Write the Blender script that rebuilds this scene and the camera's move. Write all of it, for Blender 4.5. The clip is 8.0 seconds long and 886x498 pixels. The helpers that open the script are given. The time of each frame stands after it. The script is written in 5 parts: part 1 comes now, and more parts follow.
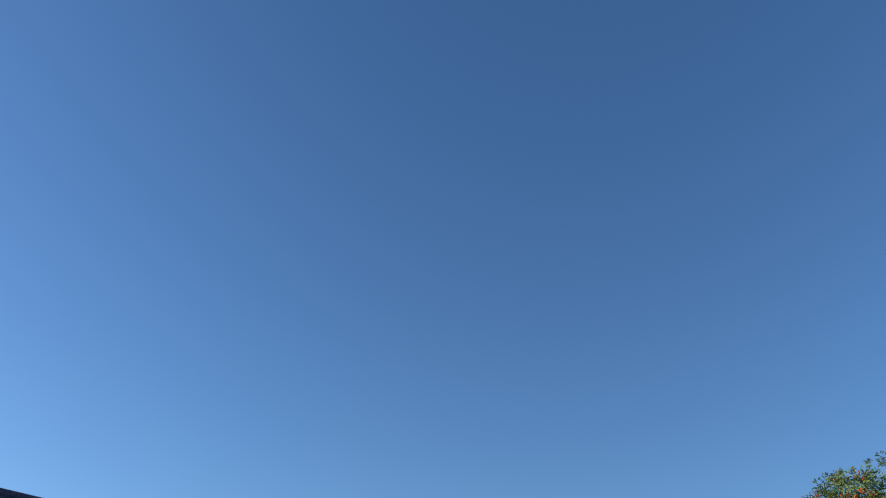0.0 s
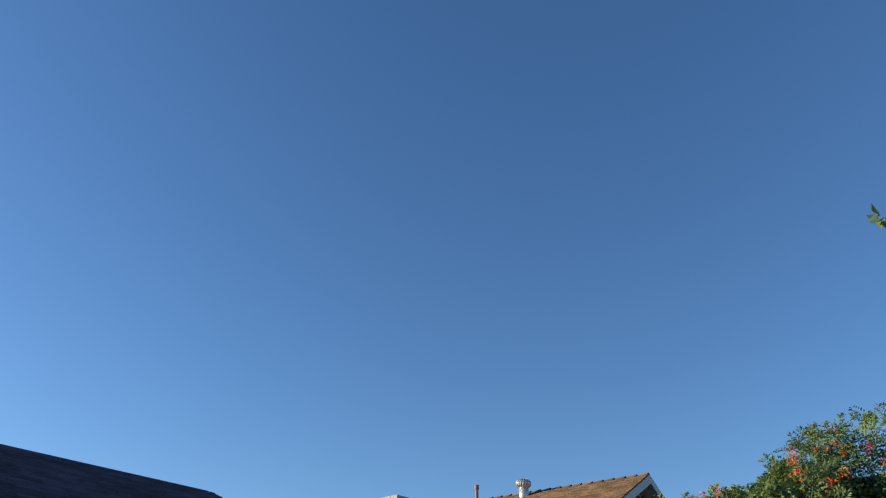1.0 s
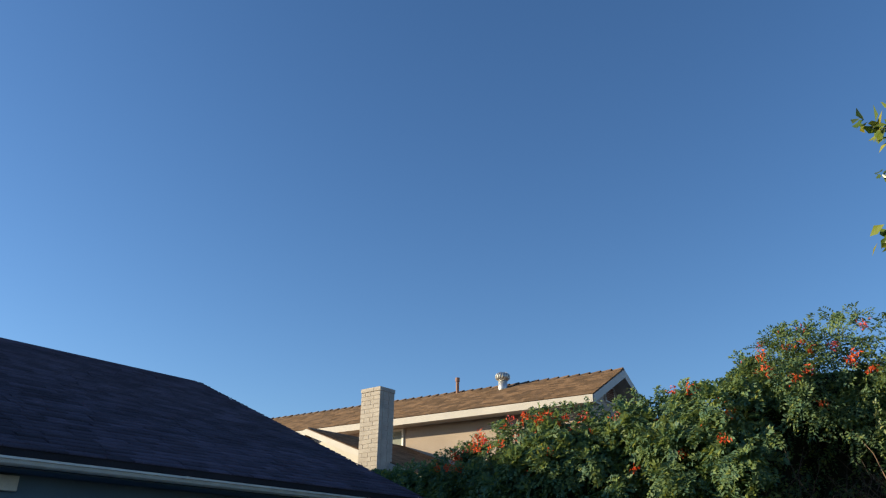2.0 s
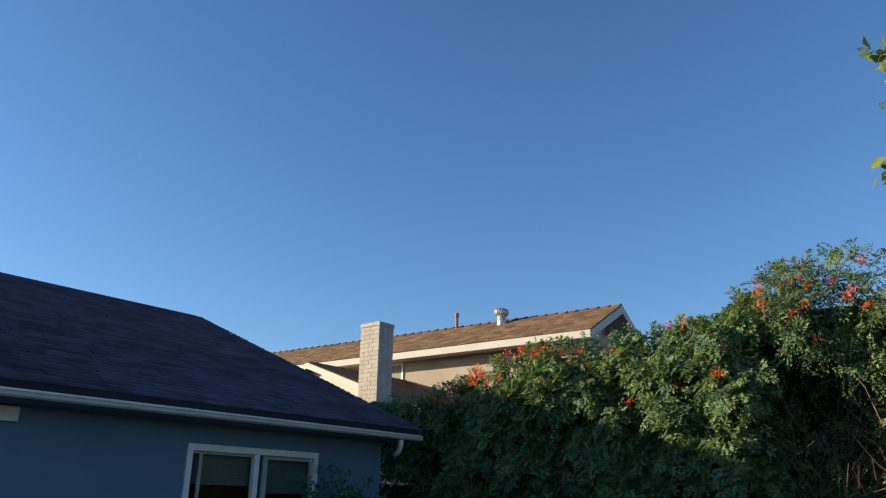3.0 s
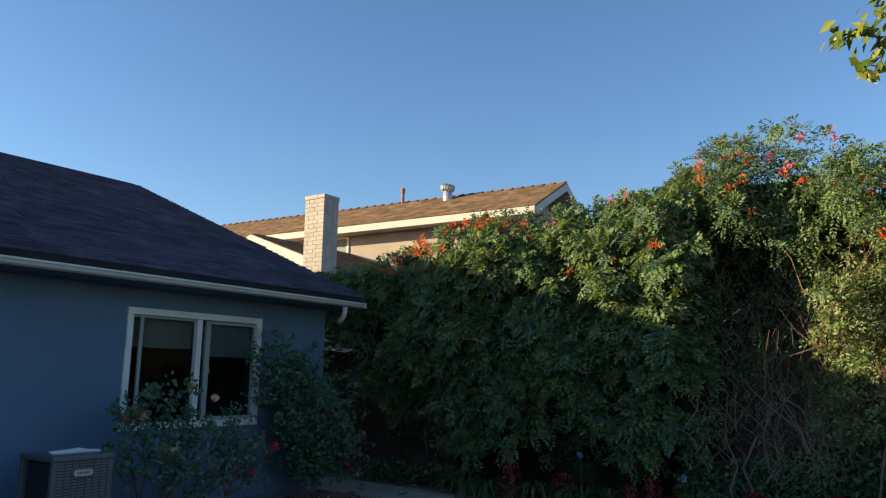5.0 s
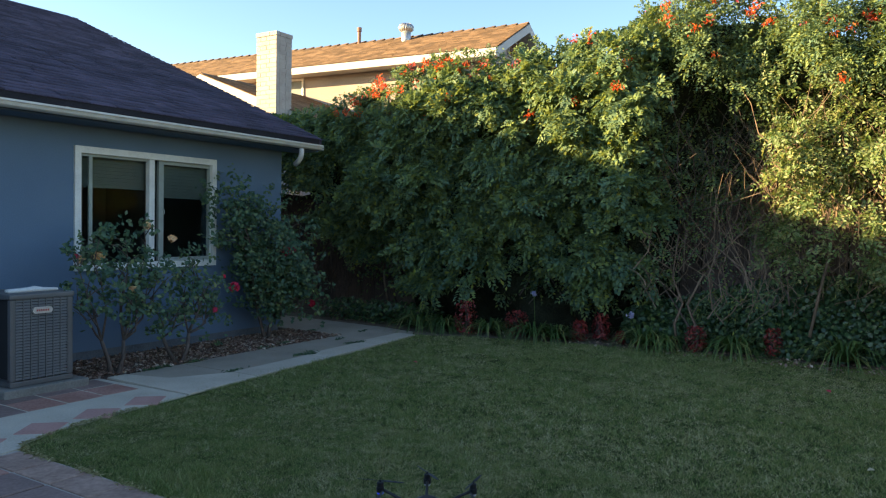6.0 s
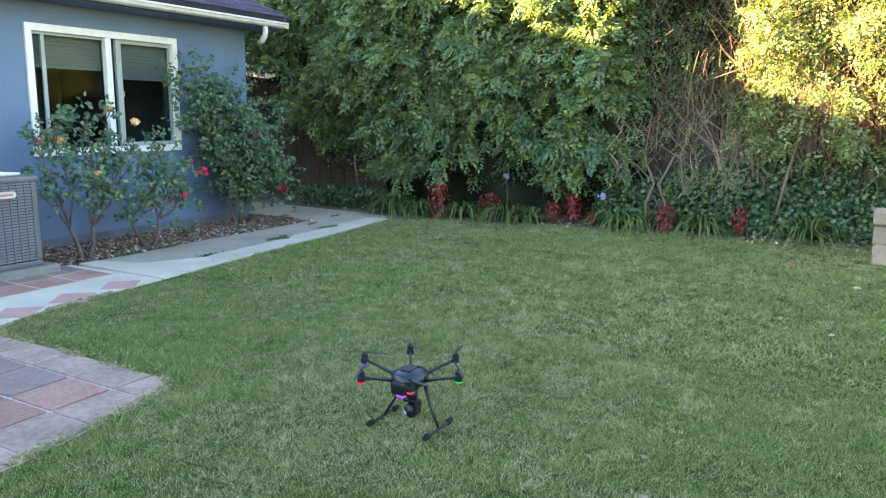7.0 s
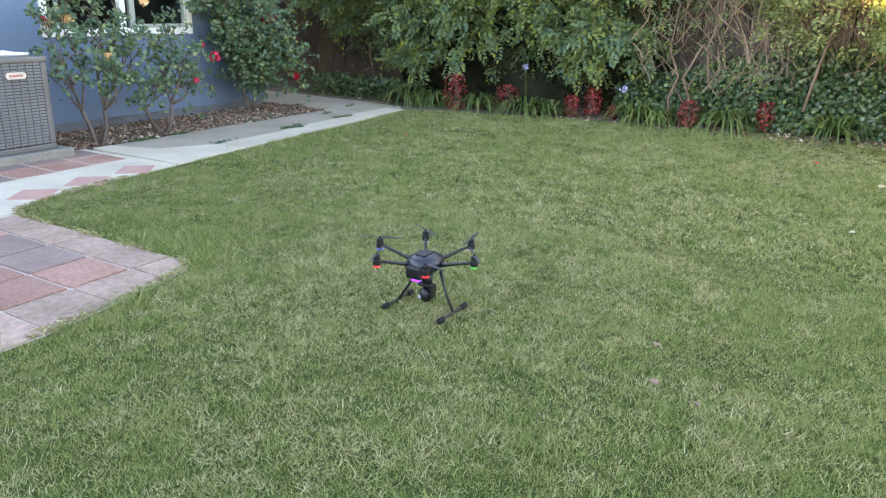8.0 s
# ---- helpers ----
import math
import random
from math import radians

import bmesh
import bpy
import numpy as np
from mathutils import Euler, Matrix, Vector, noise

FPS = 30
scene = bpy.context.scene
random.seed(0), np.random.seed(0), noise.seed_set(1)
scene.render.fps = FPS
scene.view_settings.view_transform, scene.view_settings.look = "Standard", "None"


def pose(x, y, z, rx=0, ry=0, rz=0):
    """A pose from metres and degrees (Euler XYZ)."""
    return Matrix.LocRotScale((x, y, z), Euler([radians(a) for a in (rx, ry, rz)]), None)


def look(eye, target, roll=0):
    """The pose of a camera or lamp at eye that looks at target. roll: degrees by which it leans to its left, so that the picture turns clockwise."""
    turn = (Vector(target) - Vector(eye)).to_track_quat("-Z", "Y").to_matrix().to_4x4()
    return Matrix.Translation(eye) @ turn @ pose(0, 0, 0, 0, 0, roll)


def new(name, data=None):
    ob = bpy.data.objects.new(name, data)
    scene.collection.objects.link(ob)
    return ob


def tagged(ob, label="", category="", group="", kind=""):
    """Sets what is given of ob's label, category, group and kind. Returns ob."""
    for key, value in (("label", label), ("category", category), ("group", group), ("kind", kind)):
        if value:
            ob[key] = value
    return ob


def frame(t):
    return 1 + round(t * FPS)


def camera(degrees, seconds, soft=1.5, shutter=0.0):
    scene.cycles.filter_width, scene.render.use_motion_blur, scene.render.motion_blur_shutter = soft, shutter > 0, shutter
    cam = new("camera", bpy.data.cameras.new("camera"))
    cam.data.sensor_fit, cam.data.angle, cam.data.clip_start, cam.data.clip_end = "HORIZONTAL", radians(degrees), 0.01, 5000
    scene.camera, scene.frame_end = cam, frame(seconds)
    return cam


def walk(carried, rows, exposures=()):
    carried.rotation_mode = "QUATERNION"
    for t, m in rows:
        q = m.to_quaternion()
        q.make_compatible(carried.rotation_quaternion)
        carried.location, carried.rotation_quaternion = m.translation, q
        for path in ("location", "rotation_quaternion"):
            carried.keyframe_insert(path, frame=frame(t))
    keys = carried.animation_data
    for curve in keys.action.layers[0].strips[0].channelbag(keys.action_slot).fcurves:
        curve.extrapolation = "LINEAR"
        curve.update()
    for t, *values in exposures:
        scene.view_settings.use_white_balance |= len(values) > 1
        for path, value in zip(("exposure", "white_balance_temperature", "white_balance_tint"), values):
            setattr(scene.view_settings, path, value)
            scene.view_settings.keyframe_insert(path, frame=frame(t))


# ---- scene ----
LENS = 61.4
cam = camera(LENS, 8.0, soft=1.2)
ROWS = [
    (0, look((-0.206, -0.093, 1.729), (5.820, 5.465, 7.457), 1.30)),
    (0.5, look((-0.209, -0.095, 1.734), (6.091, 5.375, 7.247), 0.61)),
    (1, look((-0.222, -0.106, 1.763), (6.193, 5.520, 6.979), 0.78)),
    (1.5, look((-0.232, -0.132, 1.758), (6.445, 5.673, 6.419), 0.62)),
    (2, look((-0.232, -0.124, 1.754), (6.806, 5.734, 5.772), 0.84)),
    (3.5, look((-0.103, -0.125, 1.752), (7.239, 5.949, 4.785), 0.66)),
    (4, look((-0.101, -0.115, 1.721), (7.435, 5.819, 4.550), 0.37)),
    (5.5, look((-0.009, -0.069, 1.598), (8.296, 5.448, 2.364), 1.49)),
    (6, look((0.002, -0.041, 1.566), (8.472, 5.265, 1.247), 1.02)),
    (6.5, look((0.000, 0.000, 1.550), (8.581, 5.029, 0.510), 0.75)),
    (7, look((-0.003, 0.029, 1.488), (8.561, 4.872, -0.304), 0.60)),
    (7.5, look((0.017, 0.055, 1.434), (8.392, 4.806, -1.266), 1.67)),
    (8, look((0.020, 0.056, 1.419), (8.210, 4.869, -1.705), 1.44)),
]
EXPOSURES = [(0, -0.05, 5300, 13), (2, -0.05, 5300, 13), (3.5, 0.12, 5300, 13), (4, 0.2, 5400, 13), (5.5, 0.66, 6200, 14), (6, 1.40, 6700, 15), (6.5, 2.45, 7000, 16), (7, 3.45, 7600, 18), (7.5, 3.76, 8700, 22), (8, 3.80, 9300, 27)]
walk(cam, ROWS, EXPOSURES)

# ---- light: low late sun from behind the house, clear sky ----
SUN = Vector((-0.75, 1.0, 0.292)).normalized()
world = bpy.data.worlds.new("sky")
scene.world = world
world.use_nodes = True
wn = world.node_tree.nodes
sky = wn.new("ShaderNodeTexSky")
sky.sky_type = "NISHITA"
sky.sun_disc = False
sky.sun_elevation = math.asin(SUN.z)
sky.sun_rotation = math.atan2(SUN.x, SUN.y)
sky.air_density, sky.dust_density, sky.ozone_density = 1.0, 0.3, 2.0
wn["Background"].inputs["Strength"].default_value = 0.15
deep = wn.new("ShaderNodeHueSaturation")
deep.inputs["Saturation"].default_value = 1.08
world.node_tree.links.new(sky.outputs["Color"], deep.inputs["Color"])
world.node_tree.links.new(deep.outputs["Color"], wn["Background"].inputs["Color"])
sun = new("sun", bpy.data.lights.new("sun", "SUN"))
sun.data.energy, sun.data.angle, sun.data.color = 8.6, radians(0.6), (1.0, 0.76, 0.38)
sun.matrix_world = look(SUN * 40, (0, 0, 0))


# ---- materials ----
def material(name, rough=0.8, metal=0.0):
    m = bpy.data.materials.new(name)
    m.use_nodes = True
    b = m.node_tree.nodes["Principled BSDF"]
    b.inputs["Roughness"].default_value = rough
    b.inputs["Metallic"].default_value = metal
    return m, m.node_tree.nodes, m.node_tree.links, b


def ramp(nodes, stops):
    r = nodes.new("ShaderNodeValToRGB")
    while len(r.color_ramp.elements) < len(stops):
        r.color_ramp.elements.new(0.5)
    for e, (p, c) in zip(r.color_ramp.elements, stops):
        e.position, e.color = p, (*c, 1)
    return r


def surface(name, dark, light, scale=3.0, fine=60.0, bump=0.2, rough=0.8, metal=0.0, depth=0.01, spread=0.15, squash=(1, 1, 1)):
    """A worn surface: broad stains, fine grain, a different shade for each piece, and relief."""
    m, n, l, b = material(name, rough, metal)
    mp = n.new("ShaderNodeMapping")
    mp.inputs["Scale"].default_value = squash
    geo = n.new("ShaderNodeNewGeometry")
    l.new(geo.outputs["Position"], mp.inputs["Vector"])
    big = n.new("ShaderNodeTexNoise")
    big.inputs["Scale"].default_value, big.inputs["Detail"].default_value = scale, 6
    small = n.new("ShaderNodeTexNoise")
    small.inputs["Scale"].default_value, small.inputs["Detail"].default_value = fine, 4
    for t in (big, small):
        l.new(mp.outputs["Vector"], t.inputs["Vector"])
    add = n.new("ShaderNodeMath")
    add.operation = "MULTIPLY_ADD"
    add.inputs[1].default_value = 0.5
    l.new(small.outputs["Fac"], add.inputs[0])
    half = n.new("ShaderNodeMath")
    half.operation = "MULTIPLY"
    half.inputs[1].default_value = 0.5
    l.new(big.outputs["Fac"], half.inputs[0])
    l.new(half.outputs[0], add.inputs[2])
    r = ramp(n, [(0.36, dark), (0.64, light)])
    l.new(add.outputs[0], r.inputs["Fac"])
    info = n.new("ShaderNodeObjectInfo")
    total = n.new("ShaderNodeMath")
    total.operation = "ADD"
    l.new(info.outputs["Random"], total.inputs[0])
    l.new(geo.outputs["Random Per Island"], total.inputs[1])
    rng = n.new("ShaderNodeMapRange")
    rng.inputs["From Max"].default_value = 2.0
    rng.inputs["To Min"].default_value, rng.inputs["To Max"].default_value = 1 - spread, 1 + spread
    l.new(total.outputs[0], rng.inputs["Value"])
    hsv = n.new("ShaderNodeHueSaturation")
    l.new(r.outputs["Color"], hsv.inputs["Color"])
    l.new(rng.outputs["Result"], hsv.inputs["Value"])
    l.new(hsv.outputs["Color"], b.inputs["Base Color"])
    bm_ = n.new("ShaderNodeBump")
    bm_.inputs["Strength"].default_value, bm_.inputs["Distance"].default_value = bump, depth
    l.new(add.outputs[0], bm_.inputs["Height"])
    l.new(bm_.outputs["Normal"], b.inputs["Normal"])
    return m


def leaf_material(name, stops, through_light=0.35, rough=0.4, patch=0.0, patch_colour=(0.3, 0.25, 0.1), gloss=0.5):
    """Leaves: each its own shade, some light passing through, a waxy gloss; broad patches may turn to another colour."""
    m, n, l, b = material(name, rough)
    geo = n.new("ShaderNodeNewGeometry")
    r = ramp(n, stops)
    l.new(geo.outputs["Random Per Island"], r.inputs["Fac"])
    colour = r.outputs["Color"]
    if patch:
        t = n.new("ShaderNodeTexNoise")
        t.inputs["Scale"].default_value, t.inputs["Detail"].default_value = 4.5, 14
        t.inputs["Roughness"].default_value = 0.80
        l.new(geo.outputs["Position"], t.inputs["Vector"])
        pr = ramp(n, [(0.45, (0, 0, 0)), (0.60, (patch, patch, patch))])
        l.new(t.outputs["Fac"], pr.inputs["Fac"])
        mix = n.new("ShaderNodeMix")
        mix.data_type = "RGBA"
        l.new(pr.outputs["Color"], mix.inputs["Factor"])
        l.new(colour, mix.inputs["A"])
        mix.inputs["B"].default_value = (*patch_colour, 1)
        colour = mix.outputs["Result"]
    b.inputs["Specular IOR Level"].default_value = gloss
    l.new(colour, b.inputs["Base Color"])
    if through_light:
        tr = n.new("ShaderNodeBsdfTranslucent")
        warm = n.new("ShaderNodeMix")
        warm.data_type, warm.blend_type = "RGBA", "MULTIPLY"
        warm.inputs["Factor"].default_value = 1.0
        warm.inputs["B"].default_value = (1.25, 1.1, 0.6, 1)
        l.new(colour, warm.inputs["A"])
        l.new(warm.outputs["Result"], tr.inputs["Color"])
        ms = n.new("ShaderNodeMixShader")
        ms.inputs["Fac"].default_value = through_light
        l.new(b.outputs["BSDF"], ms.inputs[1])
        l.new(tr.outputs["BSDF"], ms.inputs[2])
        l.new(ms.outputs["Shader"], n["Material Output"].inputs["Surface"])
    return m


def plain(name, colour, rough=0.5, metal=0.0):
    return surface(name, tuple(c * 0.85 for c in colour), tuple(min(1, c * 1.1) for c in colour), 8, 120, 0.05, rough, metal, 0.002, 0.04)


def glow(name, colour, strength):
    m, n, l, b = material(name, 0.3)
    b.inputs["Base Color"].default_value = (*colour, 1)
    b.inputs["Emission Color"].default_value = (*colour, 1)
    b.inputs["Emission Strength"].default_value = strength
    return m


def glass_material(name):
    m, n, l, b = material(name, 0.02)
    clear = n.new("ShaderNodeBsdfTransparent")
    clear.inputs["Color"].default_value = (0.75, 0.8, 0.8, 1)
    gloss = n.new("ShaderNodeBsdfGlossy")
    gloss.inputs["Roughness"].default_value = 0.02
    fr = n.new("ShaderNodeFresnel")
    fr.inputs["IOR"].default_value = 1.25
    ms = n.new("ShaderNodeMixShader")
    l.new(fr.outputs["Fac"], ms.inputs["Fac"])
    l.new(clear.outputs["BSDF"], ms.inputs[1])
    l.new(gloss.outputs["BSDF"], ms.inputs[2])
    l.new(ms.outputs["Shader"], n["Material Output"].inputs["Surface"])
    return m


M_BLUE = surface("blue stucco", (0.096, 0.154, 0.234), (0.126, 0.196, 0.286), 1.2, 90, 0.5, 0.9, depth=0.006, spread=0.0)
M_FOUND = surface("foundation concrete", (0.075, 0.088, 0.105), (0.15, 0.165, 0.185), 3, 60, 0.4, 0.95)
M_WHITE = plain("white painted trim", (0.72, 0.72, 0.69), 0.5)
M_GUTTER = plain("off white gutter paint", (0.62, 0.61, 0.57), 0.45)
M_SHINGLE = surface("dark slate shingle", (0.032, 0.027, 0.045), (0.088, 0.073, 0.112), 2.0, 70, 0.7, 0.95, depth=0.005, spread=0.55)
M_BROWN = surface("brown shingle", (0.120, 0.070, 0.036), (0.245, 0.152, 0.086), 2.5, 40, 0.6, 0.95, depth=0.006, spread=0.55)
M_BEIGE = surface("beige stucco", (0.35, 0.285, 0.235), (0.43, 0.35, 0.29), 1.0, 70, 0.4, 0.9, spread=0.0)
M_CREAM = surface("cream painted board", (0.46, 0.43, 0.40), (0.56, 0.52, 0.48), 2, 60, 0.2, 0.7, spread=0.05)
M_BRICK = surface("cream painted brick", (0.31, 0.272, 0.24), (0.44, 0.395, 0.35), 4, 60, 0.6, 0.85, depth=0.008, spread=0.08)
M_MORTAR = surface("chimney mortar", (0.31, 0.272, 0.24), (0.42, 0.375, 0.33), 6, 80, 0.5, 0.95)
M_EAVE_BAND = surface("dark eave board", (0.008, 0.007, 0.010), (0.020, 0.017, 0.022), 3, 60, 0.3, 0.9)
M_PAD = surface("grey pad concrete", (0.15, 0.14, 0.12), (0.24, 0.225, 0.195), 3, 60, 0.4, 0.9)
M_CLAY = surface("terracotta patio tile", (0.26, 0.115, 0.08), (0.43, 0.225, 0.175), 2.4, 45, 0.35, 0.75, depth=0.004, spread=0.3)
M_CLAYD = surface("dark clay tile", (0.17, 0.105, 0.085), (0.28, 0.185, 0.155), 2.6, 45, 0.35, 0.75, depth=0.004, spread=0.2)
M_BORDER = surface("worn rose border tile", (0.225, 0.138, 0.100), (0.43, 0.275, 0.210), 3.4, 30, 0.5, 0.8, depth=0.004, spread=0.28)
M_ROSEPAVE = surface("pale rose paver", (0.42, 0.20, 0.16), (0.52, 0.29, 0.235), 3, 60, 0.3, 0.85, spread=0.1)
M_CONC = surface("weathered concrete", (0.255, 0.205, 0.152), (0.395, 0.325, 0.248), 1.6, 70, 0.45, 0.9, depth=0.004, spread=0.1)
M_CONCL = surface("pale concrete border", (0.42, 0.350, 0.268), (0.58, 0.495, 0.385), 2.2, 70, 0.4, 0.85, depth=0.003, spread=0.08)
M_GROUT = surface("sandy grout", (0.36, 0.31, 0.26), (0.48, 0.42, 0.36), 5, 90, 0.4, 0.95)
M_SOIL = surface("dry soil", (0.07, 0.05, 0.035), (0.17, 0.125, 0.09), 4, 50, 0.9, 0.98, depth=0.03)
M_TURF = surface("turf soil", (0.022, 0.040, 0.010), (0.075, 0.085, 0.027), 5, 110, 0.9, 0.98, depth=0.02)
M_TURF.node_tree.nodes["Principled BSDF"].inputs["Specular IOR Level"].default_value = 0.05
M_GRASS = leaf_material("grass", [(0.0, (0.068, 0.122, 0.032)), (0.4, (0.138, 0.206, 0.062)), (0.75, (0.235, 0.290, 0.100)), (0.93, (0.35, 0.36, 0.145)), (1.0, (0.50, 0.48, 0.26))], 0.25, 0.75, 0.5, (0.345, 0.325, 0.150), gloss=0.15)
M_STRAW = leaf_material("dry grass", [(0.0, (0.27, 0.235, 0.115)), (0.6, (0.43, 0.39, 0.20)), (1.0, (0.64, 0.59, 0.36))], 0.2, 0.75, gloss=0.15)
# near black: the shade between the leaves is put into this colour
M_LEAF_SHADE = surface("near-black hedge backing", (0.010, 0.014, 0.006), (0.035, 0.04, 0.018), 5, 40, 1.0, 0.95, depth=0.08)
M_HEDGE = leaf_material("hedge leaf", [(0.0, (0.064, 0.138, 0.096)), (0.6, (0.128, 0.218, 0.140)), (0.92, (0.195, 0.272, 0.105)), (1.0, (0.31, 0.33, 0.07))], 0.34, 0.50, 0.58, (0.250, 0.300, 0.056), gloss=0.22)
# yellower green than the main hedge leaf, for the sparse right end
M_HEDGEY = leaf_material("yellow-green hedge leaf", [(0.0, (0.085, 0.155, 0.050)), (0.6, (0.175, 0.240, 0.088)), (1.0, (0.34, 0.35, 0.15))], 0.36, 0.42)
M_IVY = leaf_material("ivy leaf", [(0.0, (0.024, 0.065, 0.028)), (0.7, (0.055, 0.115, 0.045)), (1.0, (0.15, 0.21, 0.06))], 0.2, 0.33)
M_CITRUS = leaf_material("citrus leaf", [(0.0, (0.07, 0.12, 0.015)), (0.6, (0.19, 0.24, 0.03)), (1.0, (0.40, 0.38, 0.06))], 0.4, 0.3)
M_ROSE = leaf_material("rose leaf", [(0.0, (0.032, 0.082, 0.046)), (0.7, (0.080, 0.152, 0.074)), (1.0, (0.18, 0.235, 0.09))], 0.28, 0.4)
M_STRAP = leaf_material("strap leaf", [(0.0, (0.048, 0.105, 0.032)), (0.7, (0.115, 0.195, 0.055)), (1.0, (0.31, 0.31, 0.11))], 0.3, 0.4)
M_REDLEAF = leaf_material("red leaf", [(0.0, (0.12, 0.012, 0.015)), (0.7, (0.30, 0.03, 0.03)), (1.0, (0.45, 0.08, 0.05))], 0.25, 0.4)
M_ORANGE = leaf_material("orange blossom", [(0.0, (0.62, 0.050, 0.008)), (1.0, (0.80, 0.15, 0.03))], 0.35, 0.65)
M_PINK = leaf_material("pink blossom", [(0.0, (0.70, 0.07, 0.10)), (1.0, (0.82, 0.20, 0.19))], 0.35, 0.65)
M_REDROSE = leaf_material("crimson petal", [(0.0, (0.50, 0.010, 0.055)), (1.0, (0.75, 0.045, 0.12))], 0.25, 0.5)
M_PEACH = leaf_material("peach petal", [(0.0, (0.75, 0.40, 0.22)), (1.0, (0.85, 0.64, 0.36))], 0.3, 0.5)
M_LILAC = leaf_material("lilac petal", [(0.0, (0.40, 0.38, 0.70)), (1.0, (0.65, 0.62, 0.85))], 0.3, 0.5)
M_LITTER = leaf_material("dry leaf litter", [(0.0, (0.13, 0.07, 0.05)), (0.6, (0.33, 0.20, 0.145)), (1.0, (0.56, 0.45, 0.35))], 0.1, 0.7)
M_FALLEN = leaf_material("bleached fallen leaf", [(0.0, (0.45, 0.36, 0.22)), (1.0, (0.70, 0.64, 0.50))], 0.2, 0.6)
M_TWIG = surface("pale twig bark", (0.12, 0.080, 0.052), (0.27, 0.185, 0.125), 8, 60, 0.5, 0.9, squash=(1, 1, 0.2))
M_BARK = surface("brown bark", (0.06, 0.046, 0.038), (0.17, 0.13, 0.108), 14, 60, 0.8, 0.95, squash=(1, 1, 0.25))
M_FENCE = surface("weathered fence wood", (0.062, 0.045, 0.040), (0.155, 0.112, 0.092), 3, 60, 0.5, 0.9, spread=0.25, squash=(1, 1, 0.12))
M_STONE = surface("tan block stone", (0.24, 0.17, 0.12), (0.38, 0.28, 0.20), 5, 50, 0.6, 0.9)
M_AC = surface("grey enamelled steel", (0.100, 0.098, 0.097), (0.140, 0.137, 0.134), 3, 120, 0.1, 0.5, 0.2, 0.002, 0.05)
M_ACD = plain("dark coil", (0.018, 0.018, 0.019), 0.8)
M_BADGE = plain("silver badge", (0.52, 0.49, 0.46), 0.35, 0.3)
M_MARK = plain("red mark", (0.42, 0.07, 0.06), 0.5)
M_CLOTH = surface("white cloth", (0.62, 0.62, 0.60), (0.78, 0.78, 0.76), 10, 90, 0.4, 0.95)
M_BLACK = plain("black plastic", (0.004, 0.005, 0.008), 0.45)
M_SHELL = plain("graphite shell", (0.014, 0.016, 0.022), 0.33)
M_RUBBER = plain("black foam", (0.005, 0.005, 0.005), 0.9)
M_LENSGL = plain("lens glass", (0.30, 0.32, 0.36), 0.08)
M_METAL = surface("galvanised metal", (0.50, 0.49, 0.47), (0.66, 0.65, 0.62), 6, 60, 0.1, 0.4, 0.6)
M_PIPE = plain("rusty pipe paint", (0.26, 0.13, 0.085), 0.7)
M_BLIND = plain("window blind", (0.19, 0.215, 0.195), 0.7)
M_ROOM = plain("dim room paint", (0.26, 0.27, 0.29), 0.9)
M_SASH = plain("grey green sash", (0.30, 0.34, 0.31), 0.5)
M_GLASS = glass_material("window glass")
M_LRED, M_LGREEN, M_LBLUE = glow("red light", (1, 0.02, 0.02), 0.05), glow("green light", (0.0, 0.6, 0.08), 0.03), glow("blue light", (0.03, 0.08, 1), 0.07)
M_LWHITE, M_LVIOLET = glow("white light", (0.3, 0.3, 0.33), 0.02), glow("violet light", (0.14, 0.02, 1), 0.35)


# ---- building helpers ----
def link(name, mesh, mat, parent=None, label=""):
    if mat:
        mesh.materials.append(mat)
    ob = new(name, mesh)
    if parent:
        ob.parent = parent
    if label:
        ob["label"] = label
    return ob


def part(name, bm, mat, parent=None, label="", smooth=False):
    mesh = bpy.data.meshes.new(name)
    bmesh.ops.recalc_face_normals(bm, faces=bm.faces)
    bm.to_mesh(mesh)
    bm.free()
    if smooth:
        mesh.shade_smooth()
    return link(name, mesh, mat, parent, label)


def thing(name, label, category, at=(0, 0, 0), group="", kind=""):
    ob = new(name)
    ob.location = at
    ob.empty_display_size = 0.1
    return tagged(ob, label, category, group, kind)


def box(bm, x0, x1, y0, y1, z0, z1, bevel=0.0):
    v = [bm.verts.new((x, y, z)) for x in (x0, x1) for y in (y0, y1) for z in (z0, z1)]
    f = [bm.faces.new([v[i] for i in q]) for q in ((0, 1, 3, 2), (4, 6, 7, 5), (0, 4, 5, 1), (2, 3, 7, 6), (0, 2, 6, 4), (1, 5, 7, 3))]
    if bevel:
        bmesh.ops.bevel(bm, geom=list({e for q in f for e in q.edges}), offset=bevel, segments=2, affect="EDGES", profile=0.6)
    return bm


def boxes(*rows, bevel=0.0):
    bm = bmesh.new()
    for r in rows:
        box(bm, *r, bevel=bevel)
    return bm


def prism(bm, outline, axis, a, b):
    """An outline of (u, v) pushed along an axis from a to b: axis x takes (y, z), y takes (x, z), z takes (x, y)."""
    def at(u, v, w):
        return {"x": (w, u, v), "y": (u, w, v), "z": (u, v, w)}[axis]
    lo = [bm.verts.new(at(u, v, a)) for u, v in outline]
    hi = [bm.verts.new(at(u, v, b)) for u, v in outline]
    k = len(outline)
    bm.faces.new(lo)
    bm.faces.new(hi[::-1])
    for i in range(k):
        bm.faces.new((lo[i], hi[i], hi[(i + 1) % k], lo[(i + 1) % k]))
    return bm


